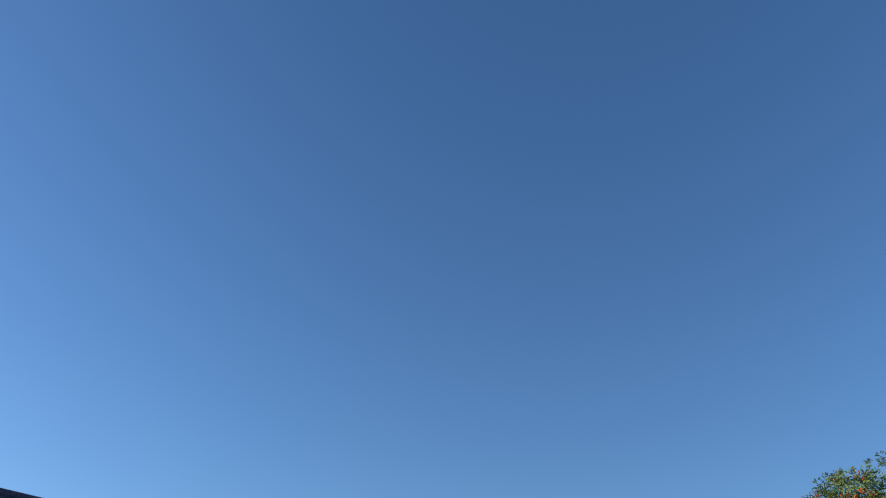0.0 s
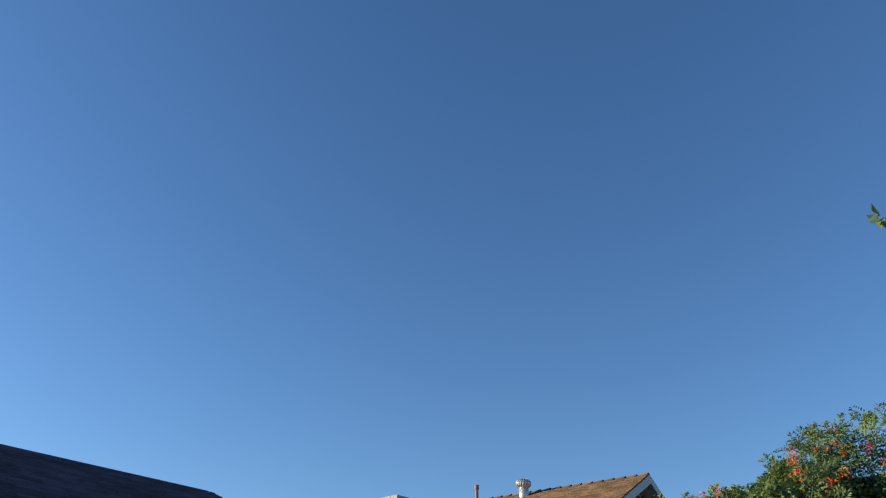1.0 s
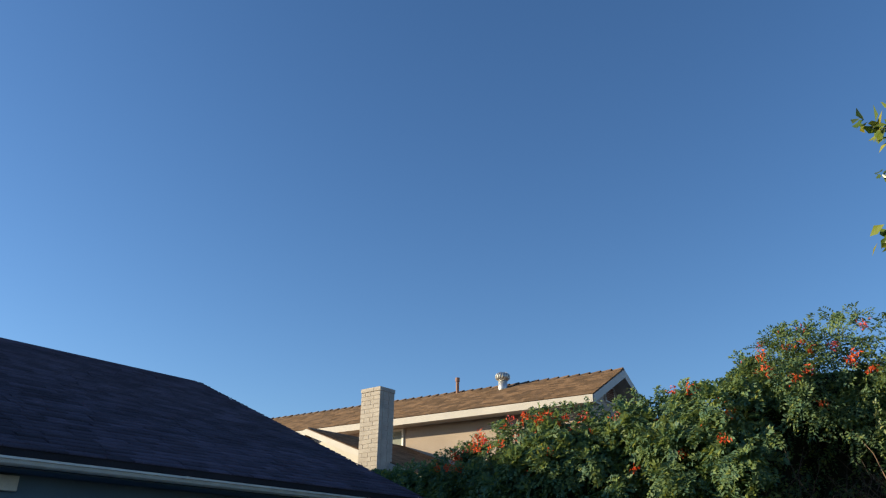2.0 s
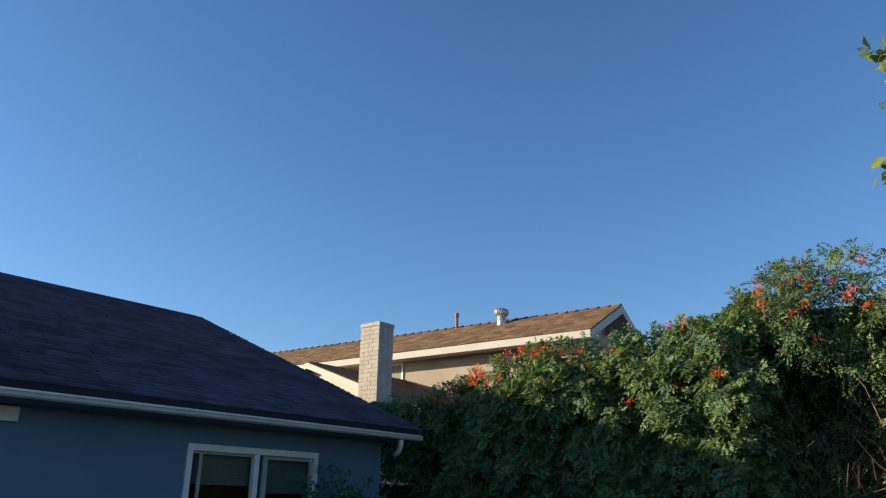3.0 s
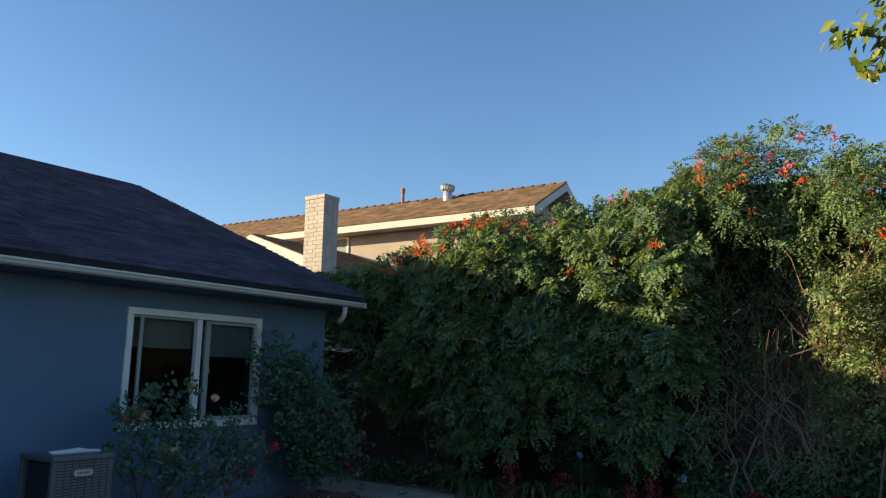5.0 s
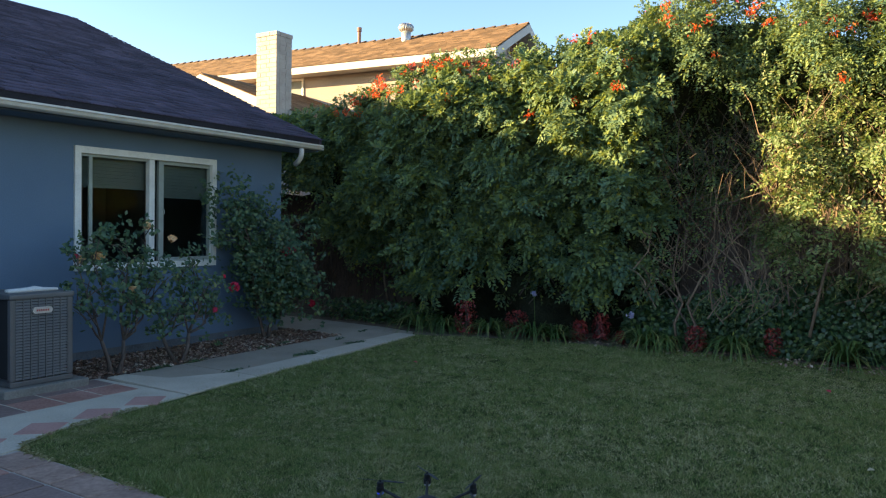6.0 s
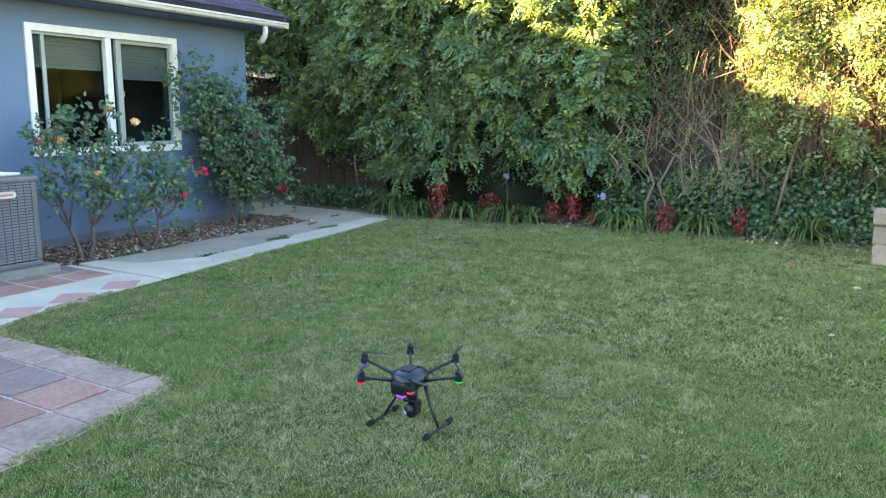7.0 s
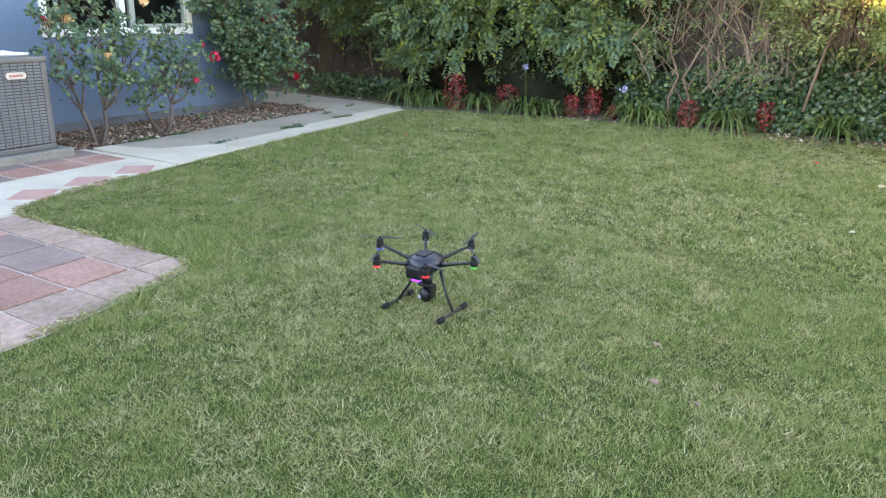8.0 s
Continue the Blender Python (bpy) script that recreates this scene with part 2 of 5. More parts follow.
def tube(bm, points, radii, sides=6, caps=True):
    """A tapering round bar along points."""
    points = [Vector(p) for p in points]
    rings = []
    for i, p in enumerate(points):
        way = (points[min(i + 1, len(points) - 1)] - points[max(i - 1, 0)]).normalized()
        u = way.orthogonal().normalized() if not rings else (u - way * u.dot(way)).normalized()
        v = way.cross(u)
        r = radii[i] if isinstance(radii, (list, tuple)) else radii
        rings.append([bm.verts.new(p + (u * math.cos(a) + v * math.sin(a)) * r) for a in (2 * math.pi * k / sides for k in range(sides))])
    for a, b in zip(rings, rings[1:]):
        for k in range(sides):
            bm.faces.new((a[k], a[(k + 1) % sides], b[(k + 1) % sides], b[k]))
    if caps:
        bm.faces.new(rings[0][::-1])
        bm.faces.new(rings[-1])
    return bm


def lathe(bm, profile, centre, sides=20):
    rings = []
    for r, z in profile:
        rings.append([bm.verts.new((centre[0] + r * math.cos(2 * math.pi * k / sides), centre[1] + r * math.sin(2 * math.pi * k / sides), centre[2] + z)) for k in range(sides)])
    for a, b in zip(rings, rings[1:]):
        for k in range(sides):
            bm.faces.new((a[k], a[(k + 1) % sides], b[(k + 1) % sides], b[k]))
    bm.faces.new(rings[0][::-1])
    bm.faces.new(rings[-1])
    return bm


def poly_mesh(name, verts, corners):
    """A mesh of many faces of one corner count, straight from arrays."""
    verts, corners = np.asarray(verts, np.float32), np.asarray(corners, np.int32)
    mesh = bpy.data.meshes.new(name)
    mesh.vertices.add(len(verts))
    mesh.vertices.foreach_set("co", verts.ravel())
    k = corners.shape[1]
    mesh.loops.add(corners.size)
    mesh.loops.foreach_set("vertex_index", corners.ravel())
    mesh.polygons.add(len(corners))
    mesh.polygons.foreach_set("loop_start", np.arange(0, corners.size, k, dtype=np.int32))
    mesh.update(calc_edges=True)
    return mesh


RNG = np.random.default_rng(7)


def unit(a):
    return a / np.maximum(np.linalg.norm(a, axis=1, keepdims=True), 1e-6)


def leaf_mesh(name, at, facing, length, width=0.45, fold=0.12, droop=0.3, spin=True, along=None, noise=0.45):
    """Folded four-cornered leaves at many places, each turned roughly to its facing."""
    n = len(at)
    nrm = unit(facing + RNG.normal(0, noise, (n, 3)))
    way = RNG.normal(0, 1, (n, 3)) if spin else np.tile([0, 0, 1.0], (n, 1)) + RNG.normal(0, 0.3, (n, 3))
    way[:, 2] -= droop
    if along is not None:
        way = along + RNG.normal(0, 0.15, (n, 3))
    way = unit(way - nrm * (way * nrm).sum(1, keepdims=True))
    side = np.cross(nrm, way)
    s = (length * RNG.uniform(0.65, 1.3, n))[:, None]
    base = at - way * s * 0.5
    mid = at + way * s * 0.05
    v = np.stack([base, mid - side * s * width * 0.5 + nrm * s * fold, at + way * s * 0.5 - nrm * s * fold * 0.6, mid + side * s * width * 0.5 + nrm * s * fold], 1)
    i = np.arange(n)[:, None] * 4
    tris = np.concatenate([i + [[0, 2, 1]], i + [[0, 3, 2]]], 1).reshape(-1, 3)
    return poly_mesh(name, v.reshape(-1, 3), tris)


# ---- ground ----
g = bmesh.new()
for q in (((-400, -400), (400, -400), (400, 400), (-400, 400)),):
    g.faces.new([g.verts.new((x, y, -0.03)) for x, y in q])
tagged(part("ground", g, M_SOIL), "bare brown soil under the whole yard", "ground", kind="structure")

# lawn: bounded by the walkway, the patio and the planting bed
LAWN = [(2.70, 3.32), (2.62, 3.215), (2.3, 3.14), (2.06, 3.095), (1.7, 3.055), (1.2, 3.03), (-6.0, 2.95), (-6.0, -8.9), (9.55, -8.9), (9.75, 0.0), (9.74, 1.4), (9.62, 2.6), (9.4, 3.8), (9.1, 5.1), (8.75, 5.85), (7.0, 5.63), (5.5, 5.57), (4.24, 5.37), (3.2, 5.24), (2.80, 5.1), (2.70, 4.9)]


def inside(px, py, outline):
    hit = np.zeros(len(px), bool)
    for (x0, y0), (x1, y1) in zip(outline, outline[1:] + outline[:1]):
        if y0 != y1:
            cut = ((y0 > py) != (y1 > py)) & (px < (x1 - x0) * (py - y0) / (y1 - y0) + x0)
            hit ^= cut
    return hit


lawn = thing("lawn", "short green lawn with dry straw-coloured patches", "lawn", kind="stuff")
bm = bmesh.new()
prism(bm, LAWN, "z", -0.05, 0.0)
part("turf", bm, M_TURF, lawn)


def field(x, y, cell, seed):
    """Smooth random values between 0 and 1 over the ground, in cells of the given size."""
    grid = np.random.default_rng(seed).random((256, 256))
    u, v = x / cell + 90, y / cell + 90
    i, j = np.floor(u).astype(int), np.floor(v).astype(int)
    a, b = u - i, v - j
    a, b = a * a * (3 - 2 * a), b * b * (3 - 2 * b)
    i0, j0, i1, j1 = i % 256, j % 256, (i + 1) % 256, (j + 1) % 256
    return (grid[i0, j0] * (1 - a) + grid[i1, j0] * a) * (1 - b) + (grid[i0, j1] * (1 - a) + grid[i1, j1] * a) * b


def dryness(x, y):
    """Share of dead grass: small thatch spots, broad worn areas, a bare corner, a lusher strip by the patio and the far side."""
    d = 0.46 * field(x, y, 0.055, 1) + 0.32 * field(x, y, 0.17, 2) + 0.22 * field(x, y, 0.7, 3)
    worn = 0.14 * np.exp(-(((x - 4.6) / 2.2) ** 2) - ((y - 1.7) / 1.5) ** 2)
    bare = 0.30 * np.exp(-(((x - 8.6) / 0.45) ** 2) - ((y - 0.05) / 0.5) ** 2)
    lush = 0.17 * np.exp(-((y + 0.5) / 1.2) ** 2) + 0.10 * np.exp(-(((x - 2.95) / 0.3) ** 2) - ((y - 3.6) / 0.7) ** 2)
    return np.clip((d + worn + bare - lush - 0.50) * 3.1 + 0.42, 0.03, 0.90)


def blades(name, count, x0, x1, y0, y1, height, width, dry=False, flat=1.0, edge=0.03):
    tufts = max(count // 11, 1)
    pick = RNG.integers(0, tufts, count)
    px = RNG.uniform(x0, x1, tufts)[pick] + RNG.normal(0, 0.018, count)
    py = RNG.uniform(y0, y1, tufts)[pick] + RNG.normal(0, 0.018, count)
    tall = RNG.uniform(0.6, 1.35, tufts)[pick]
    share = dryness(px, py)
    keep = inside(px + RNG.normal(0, edge, count), py + RNG.normal(0, edge, count), LAWN)
    keep &= (RNG.random(count) < share) if dry else (RNG.random(count) > share * 0.75)
    px, py, tall = px[keep], py[keep], tall[keep]
    tall = tall * (0.55 + 0.9 * field(px, py, 0.3, 5))
    n = len(px)
    h = height * tall * RNG.uniform(0.5, 1.4, n)
    a = RNG.uniform(0, 2 * math.pi, n)
    lean = RNG.uniform(0.2, 1.5, n) * h * flat
    b = RNG.uniform(0, 2 * math.pi, n)
    w = width * RNG.uniform(0.6, 1.3, n)
    v = np.zeros((n, 3, 3))
    v[:, 0] = np.stack([px - np.cos(b) * w, py - np.sin(b) * w, np.full(n, -0.004)], 1)
    v[:, 1] = np.stack([px + np.cos(b) * w, py + np.sin(b) * w, np.full(n, -0.004)], 1)
    v[:, 2] = np.stack([px + np.cos(a) * lean, py + np.sin(a) * lean, h], 1)
    return link(name, poly_mesh(name, v.reshape(-1, 3), np.arange(3 * n).reshape(-1, 3)), M_STRAW if dry else M_GRASS, lawn)


blades("grass_blades", 680000, 0.9, 4.6, -0.9, 5.3, 0.018, 0.0019, False, 1.2)
blades("grass_blades", 400000, 4.6, 9.8, -1.2, 6.0, 0.024, 0.0031, False, 1.2)
blades("grass_blades", 50000, -3.0, 0.9, -3, 3.2, 0.03, 0.004)
blades("grass_blades", 60000, -3.0, 9.7, -6, -1.0, 0.035, 0.006)
blades("dry_blades", 440000, 0.9, 4.6, -0.9, 5.3, 0.014, 0.0015, True, 2.0)
blades("dry_blades", 260000, 4.6, 9.8, -1.2, 6.0, 0.018, 0.0025, True, 2.0)
blades("dry_blades", 60000, -3.0, 0.9, -3, 3.2, 0.02, 0.004, True, 2.0)
blades("dry_blades", 60000, -3.0, 9.7, -6, -1.0, 0.02, 0.006, True, 2.0)
blades("tall_tufts", 3200, 2.66, 3.20, 3.1, 4.0, 0.042, 0.003)
blades("tall_tufts", 1600, 1.2, 2.7, 2.9, 3.16, 0.04, 0.003)
blades("tall_tufts", 2400, 2.7, 8.6, 4.9, 5.9, 0.038, 0.004)
# dead grass that has crept over the paving edges
EDGE = [(1.2, 3.03), (1.7, 3.055), (2.06, 3.095), (2.3, 3.14), (2.62, 3.215), (2.70, 3.32), (2.70, 4.9), (2.80, 5.1), (3.2, 5.24), (4.24, 5.37)]
fringe = []
for (xa, ya), (xb, yb) in zip(EDGE, EDGE[1:]):
    k = int(430 * math.hypot(xb - xa, yb - ya))
    t = RNG.random(k)
    fringe.append(np.stack([xa + (xb - xa) * t + RNG.normal(0, 0.018, k), ya + (yb - ya) * t + RNG.normal(0, 0.018, k), RNG.uniform(0.012, 0.026, k)], 1))
fringe = np.concatenate(fringe)
fringe = fringe[field(fringe[:, 0], fringe[:, 1], 0.22, 8) > 0.38]
link("dry_fringe", leaf_mesh("dry_fringe", fringe, np.tile([0, 0, 1.0], (len(fringe), 1)), 0.032, 0.16, 0.1), M_STRAW, lawn, "dead grass along the paving")

# ---- paving ----
def paving(name, label, slabs, mat_bed, outline, z=0.012):
    """A bed of grout with separate slabs on it; slabs are (outline, material, height)."""
    ob = thing(name, label, "paving", kind="structure")
    bm = bmesh.new()
    prism(bm, outline, "z", -0.06, z - 0.008)
    part("grout_bed", bm, mat_bed, ob)
    for kind, pts, mat, h in slabs:
        bm = bmesh.new()
        c = Vector((sum(p[0] for p in pts) / len(pts), sum(p[1] for p in pts) / len(pts)))
        inner = [tuple(c + (Vector(p) - c) * (1 - 0.008 / max((Vector(p) - c).length, 0.05))) for p in pts]
        lo = [bm.verts.new((x, y, -0.02)) for x, y in pts]
        up = [bm.verts.new((x, y, h - 0.005)) for x, y in pts]
        top = [bm.verts.new((x, y, h)) for x, y in inner]
        k = len(pts)
        for a, b in ((lo, up), (up, top)):
            for i in range(k):
                bm.faces.new((a[i], a[(i + 1) % k], b[(i + 1) % k], b[i]))
        bm.faces.new(top)
        part(kind, bm, mat, ob)
    return ob


# patio: square clay tiles inside a border of paler ones
tiles = []
px = [2.44 - 0.355 * k for k in range(14)]
py = [3.44, 3.80, 4.18, 4.56, 4.94]
shade = random.Random(5)


def rim(x):
    return 3.045 + 0.17 * max(0.0, x - 1.7)


for i in range(13):
    for j in range(4):
        tiles.append(("tile", [(px[i + 1] + 0.012, py[j] + 0.012), (px[i] - 0.012, py[j] + 0.012), (px[i] - 0.012, py[j + 1] - 0.012), (px[i + 1] + 0.012, py[j + 1] - 0.012)], M_CLAY if shade.random() < 0.72 else M_CLAYD, 0.014 + 0.003 * shade.random()))
    tiles.append(("border_tile", [(px[i + 1] + 0.007, rim(px[i + 1])), (px[i] - 0.007, rim(px[i])), (px[i] - 0.007, 3.43), (px[i + 1] + 0.007, 3.43)], M_BORDER, 0.013 + 0.003 * shade.random()))
for j in range(4):
    tiles.append(("border_tile", [(2.452, py[j] + 0.007), (2.69, py[j] + 0.007), (2.69, py[j + 1] - 0.007), (2.452, py[j + 1] - 0.007)], M_BORDER, 0.013 + 0.003 * shade.random()))
tiles.append(("border_tile", [(2.452, 3.175), (2.60, 3.205), (2.665, 3.26), (2.69, 3.34), (2.69, 3.43), (2.452, 3.43)], M_BORDER, 0.014))
paving("patio", "terracotta patio tiles with a paler rose border", tiles, M_GROUT, [(2.71, 3.31), (2.61, 3.20), (2.3, 3.13), (1.7, 3.04), (-2.2, 3.04), (-2.2, 5.0), (2.71, 5.0)])

# terrace beside the air conditioner: clay tiles, then a pale band set with rose diamonds
tiles = []
for i in range(10):
    x1 = 4.30 - 0.345 * i
    for y0, y1 in ((6.28, 6.60), (5.92, 6.265)):
        s = -0.011 * i
        tiles.append(("tile", [(x1 - 0.333, y0 + s), (x1, y0 + s), (x1, y1), (x1 - 0.333, y1)], M_CLAY if shade.random() < 0.7 else M_CLAYD, 0.015 + 0.002 * shade.random()))
    x, y = 4.05 - 0.49 * i, 5.48 - 0.065 * i
    tiles.append(("diamond_paver", [(x - 0.21, y), (x - 0.03, y - 0.19), (x + 0.21, y), (x + 0.03, y + 0.19)], M_ROSEPAVE, 0.0185))
paving("terrace", "terracotta tiles beside a pale band of rose diamonds", tiles, M_CONCL, [(4.36, 6.62), (0.2, 6.72), (0.2, 4.6), (2.72, 5.0), (2.82, 5.12), (3.2, 5.25), (4.4, 5.38)], 0.022)

# walkway: grey slabs with a pale edge along the lawn, cracked across
slabs = []
xs = [4.42, 5.35, 6.55, 7.7, 8.7]
for a, b in zip(xs, xs[1:]):
    def lower(x):
        return 5.37 + 0.105 * (x - 4.24)
    if a < 4.5:
        slabs.append(("edge_slab", [(a + 0.008, lower(a)), (b - 0.008, lower(b)), (b - 0.008, lower(b) + 0.33), (4.77, 6.10), (4.62, 6.59), (a + 0.008, 6.59)], M_CONCL, 0.018))
        slabs.append(("slab", [(4.79, 6.11), (b - 0.008, lower(b) + 0.342), (b - 0.008, 6.60), (4.64, 6.595)], M_CONC, 0.012))
        continue
    slabs.append(("edge_slab", [(a + 0.008, lower(a)), (b - 0.008, lower(b)), (b - 0.008, lower(b) + 0.30), (a + 0.008, lower(a) + 0.36)], M_CONCL, 0.018))
    top = 6.62 if b < 8 else 6.72
    slabs.append(("slab", [(a + 0.008, lower(a) + 0.372), (b - 0.008, lower(b) + 0.312), (b - 0.008, top + 0.02), (a + 0.008, top)], M_CONC, 0.012))
slabs.append(("slab", [(7.98, 6.72), (9.05, 6.62), (9.15, 8.6), (8.15, 8.6), (8.02, 7.3)], M_CONC, 0.014))
slabs.append(("slab", [(8.71, 5.9), (8.95, 6.05), (9.04, 6.6), (8.71, 6.68)], M_CONC, 0.011))
slabs.append(("slab", [(8.12, 8.62), (9.15, 8.62), (9.15, 12.0), (8.12, 12.0)], M_CONC, 0.012))
paving("walkway", "cracked grey concrete walkway with a pale edge strip", slabs, M_SOIL, [(4.37, 5.37), (8.7, 5.86), (9.16, 6.5), (9.16, 12.0), (8.1, 12.0), (8.04, 7.3), (7.96, 6.70), (4.4, 6.62)], 0.004)

weed_at = []
for x, y, k in ((5.36, 5.86, 16), (5.45, 5.9, 10), (6.5, 5.98, 26), (6.62, 5.92, 20), (6.7, 6.02, 14), (7.65, 6.02, 18), (7.5, 6.05, 14), (7.72, 6.4, 10), (5.5, 6.6, 30), (5.1, 6.6, 26), (4.95, 6.58, 20), (7.0, 6.72, 40), (6.6, 6.66, 24), (8.05, 7.2, 30), (8.5, 6.62, 12), (3.95, 6.55, 16)):
    weed_at.append(np.array([x, y, 0.02]) + RNG.normal(0, 1, (k * 2, 3)) * [0.055, 0.018, 0.006])
weed_at = np.concatenate(weed_at)
tagged(link("weeds", leaf_mesh("weeds", weed_at, np.tile([-0.3, -0.3, 0.9], (len(weed_at), 1)), 0.045, 0.3), M_IVY), "small weeds in the cracks of the walkway", "weeds", kind="stuff")

# planting beds
bm = bmesh.new()
prism(bm, [(4.2, 6.60), (7.97, 6.69), (8.05, 7.4), (8.05, 7.68), (2.4, 7.68), (2.4, 6.6)], "z", -0.05, 0.0)
tagged(part("planting_bed", bm, M_SOIL), "narrow dry planting bed along the blue wall", "bed", kind="structure")
bm = bmesh.new()
prism(bm, [(9.18, 12.0), (9.18, 6.5), (8.76, 5.86), (9.12, 5.1), (9.42, 3.8), (9.64, 2.6), (9.76, 1.4), (9.77, 0.0), (9.62, -6.0), (11.3, -6.0), (11.3, 12.0)], "z", -0.05, 0.01)
tagged(part("hedge_bed", bm, M_SOIL), "bare soil bed under the hedge", "bed", kind="structure")
n = 5200
at = np.stack([RNG.uniform(4.1, 8.0, n), RNG.uniform(6.60, 7.6, n), RNG.uniform(0.004, 0.03, n)], 1)
tagged(link("leaf_litter", leaf_mesh("leaf_litter", at, np.tile([0, 0, 1.0], (n, 1)), 0.046, 0.55, 0.16), M_LITTER), "dry brown leaf litter in the wall bed", "leaf litter", kind="stuff")
n = 900
at = np.stack([RNG.uniform(9.3, 10.2, n), RNG.uniform(-0.5, 6.2, n), RNG.uniform(0.014, 0.035, n)], 1)
tagged(link("leaf_litter", leaf_mesh("leaf_litter", at, np.tile([0, 0, 1.0], (n, 1)), 0.05, 0.6), M_LITTER), "dry brown leaf litter under the hedge", "leaf litter", kind="stuff")


# ---- blue house ----
WALL_Y, CORNER_X = 7.7, 7.92
W0, W1, WB, WT = 4.76, 6.71, 0.99, 2.365
EAVE_Y, EAVE_Z, RIDGE_Y, RIDGE_Z, RAKE_X, FAR_X = 7.24, 2.775, 13.57, 5.41, 8.28, -15.0
house = thing("house", "single-storey blue stucco house with a dark shingle gable roof", "house")
bm = bmesh.new()
gx, gz_w = (FAR_X, W0 + 0.05, W1 - 0.05, CORNER_X), (0.09, WB + 0.05, WT - 0.05, 2.86)
for i in range(3):
    for j in range(3):
        if (i, j) != (1, 1):
            box(bm, gx[i], gx[i + 1], WALL_Y, WALL_Y + 0.2, gz_w[j], gz_w[j + 1])
bmesh.ops.remove_doubles(bm, verts=bm.verts, dist=0.0005)
part("wall", bm, M_BLUE, house, "blue stucco wall")
bm = bmesh.new()
prism(bm, [(WALL_Y + 0.2, 0.09), (19.2, 0.09), (19.2, 2.86), (RIDGE_Y, 5.2), (WALL_Y + 0.2, 2.8)], "x", CORNER_X - 0.2, CORNER_X)
part("wall", bm, M_BLUE, house, "blue stucco gable wall")
part("wall", boxes((FAR_X, CORNER_X, 19.2, 19.4, 0, 2.86), (FAR_X, FAR_X + 0.2, WALL_Y + 0.2, 19.2, 0, 2.86)), M_BLUE, house)
part("foundation", boxes((FAR_X, CORNER_X - 0.02, WALL_Y + 0.02, WALL_Y + 0.2, -0.05, 0.09), (CORNER_X - 0.2, CORNER_X - 0.02, WALL_Y + 0.2, 19.2, -0.05, 0.09)), M_FOUND, house, "stained concrete foundation strip")
SL = (RIDGE_Z - EAVE_Z) / (RIDGE_Y - EAVE_Y)
bm = bmesh.new()
prism(bm, [(EAVE_Y, EAVE_Z - 0.12), (EAVE_Y, EAVE_Z - 0.012), (RIDGE_Y, RIDGE_Z - 0.012), (2 * RIDGE_Y - EAVE_Y, EAVE_Z - 0.012), (2 * RIDGE_Y - EAVE_Y, EAVE_Z - 0.12), (RIDGE_Y, RIDGE_Z - 0.16)], "x", FAR_X - 0.4, RAKE_X - 0.02)
part("roof", bm, M_SHINGLE, house, "dark slate shingle roof")
part("soffit", boxes((FAR_X, RAKE_X - 0.06, EAVE_Y + 0.03, WALL_Y - 0.002, 2.59, 2.62)), M_BLUE, house)
# near-black band between the gutter and the lowest shingles
part("fascia", boxes((FAR_X, RAKE_X - 0.10, EAVE_Y - 0.022, EAVE_Y, 2.60, EAVE_Z - 0.012)), M_EAVE_BAND, house, "near-black fascia board")
bm = bmesh.new()
gy, gz = EAVE_Y - 0.025, 2.672
prism(bm, [(gy, gz), (gy, gz - 0.070), (gy - 0.075, gz - 0.070), (gy - 0.10, gz - 0.055), (gy - 0.115, gz - 0.02), (gy - 0.13, gz - 0.02), (gy - 0.13, gz), (gy - 0.108, gz), (gy - 0.095, gz - 0.05), (gy - 0.07, gz - 0.062), (gy - 0.012, gz - 0.062), (gy - 0.012, gz)], "x", FAR_X - 0.3, RAKE_X - 0.15)
gutter = part("gutter", bm, M_GUTTER, house, "off-white metal eaves gutter")
part("end_cap", boxes((RAKE_X - 0.15, RAKE_X - 0.144, gy - 0.125, gy, gz - 0.070, gz)), M_GUTTER, gutter)
for k in range(5):
    part("gutter_seam", boxes((7.2 - 2.9 * k, 7.24 - 2.9 * k, gy - 0.134, gy - 0.129, gz - 0.022, gz + 0.002)), M_GUTTER, gutter)
bm = bmesh.new()
tube(bm, [(7.75, gy - 0.06, gz - 0.08), (7.75, gy - 0.06, gz - 0.15), (7.755, gy - 0.04, gz - 0.20), (7.775, gy + 0.02, gz - 0.25), (7.80, gy + 0.10, gz - 0.285)], 0.036, 10)
part("downspout_elbow", bm, M_GUTTER, house, "curved white downspout elbow", True)
part("eave_vent", boxes((2.66, 2.88, WALL_Y - 0.07, WALL_Y, 2.43, 2.57), bevel=0.008), M_GUTTER, house, "beige vent box under the eave")

# slider window with raised blinds and a dim room behind it
window = part("window", boxes((W0, W1, WALL_Y - 0.03, WALL_Y + 0.06, WT - 0.075, WT), (W0, W1, WALL_Y - 0.03, WALL_Y + 0.06, WB, WB + 0.075),
      (W0, W0 + 0.07, WALL_Y - 0.03, WALL_Y + 0.06, WB + 0.075, WT - 0.075), (W1 - 0.07, W1, WALL_Y - 0.03, WALL_Y + 0.06, WB + 0.075, WT - 0.075)), M_WHITE, house, "white vinyl sliding window")
part("mullion", boxes((5.70, 5.775, WALL_Y - 0.02, WALL_Y + 0.05, WB + 0.077, WT - 0.077), bevel=0.006), M_WHITE, window)
part("sash", boxes((W0 + 0.072, W0 + 0.10, WALL_Y + 0.01, WALL_Y + 0.04, WB + 0.077, WT - 0.077), (4.95, 4.99, WALL_Y + 0.015, WALL_Y + 0.04, WB + 0.08, WT - 0.08), (W0 + 0.10, 5.70, WALL_Y + 0.01, WALL_Y + 0.04, WT - 0.105, WT - 0.077)), M_SASH, window, "grey insect screen frame")
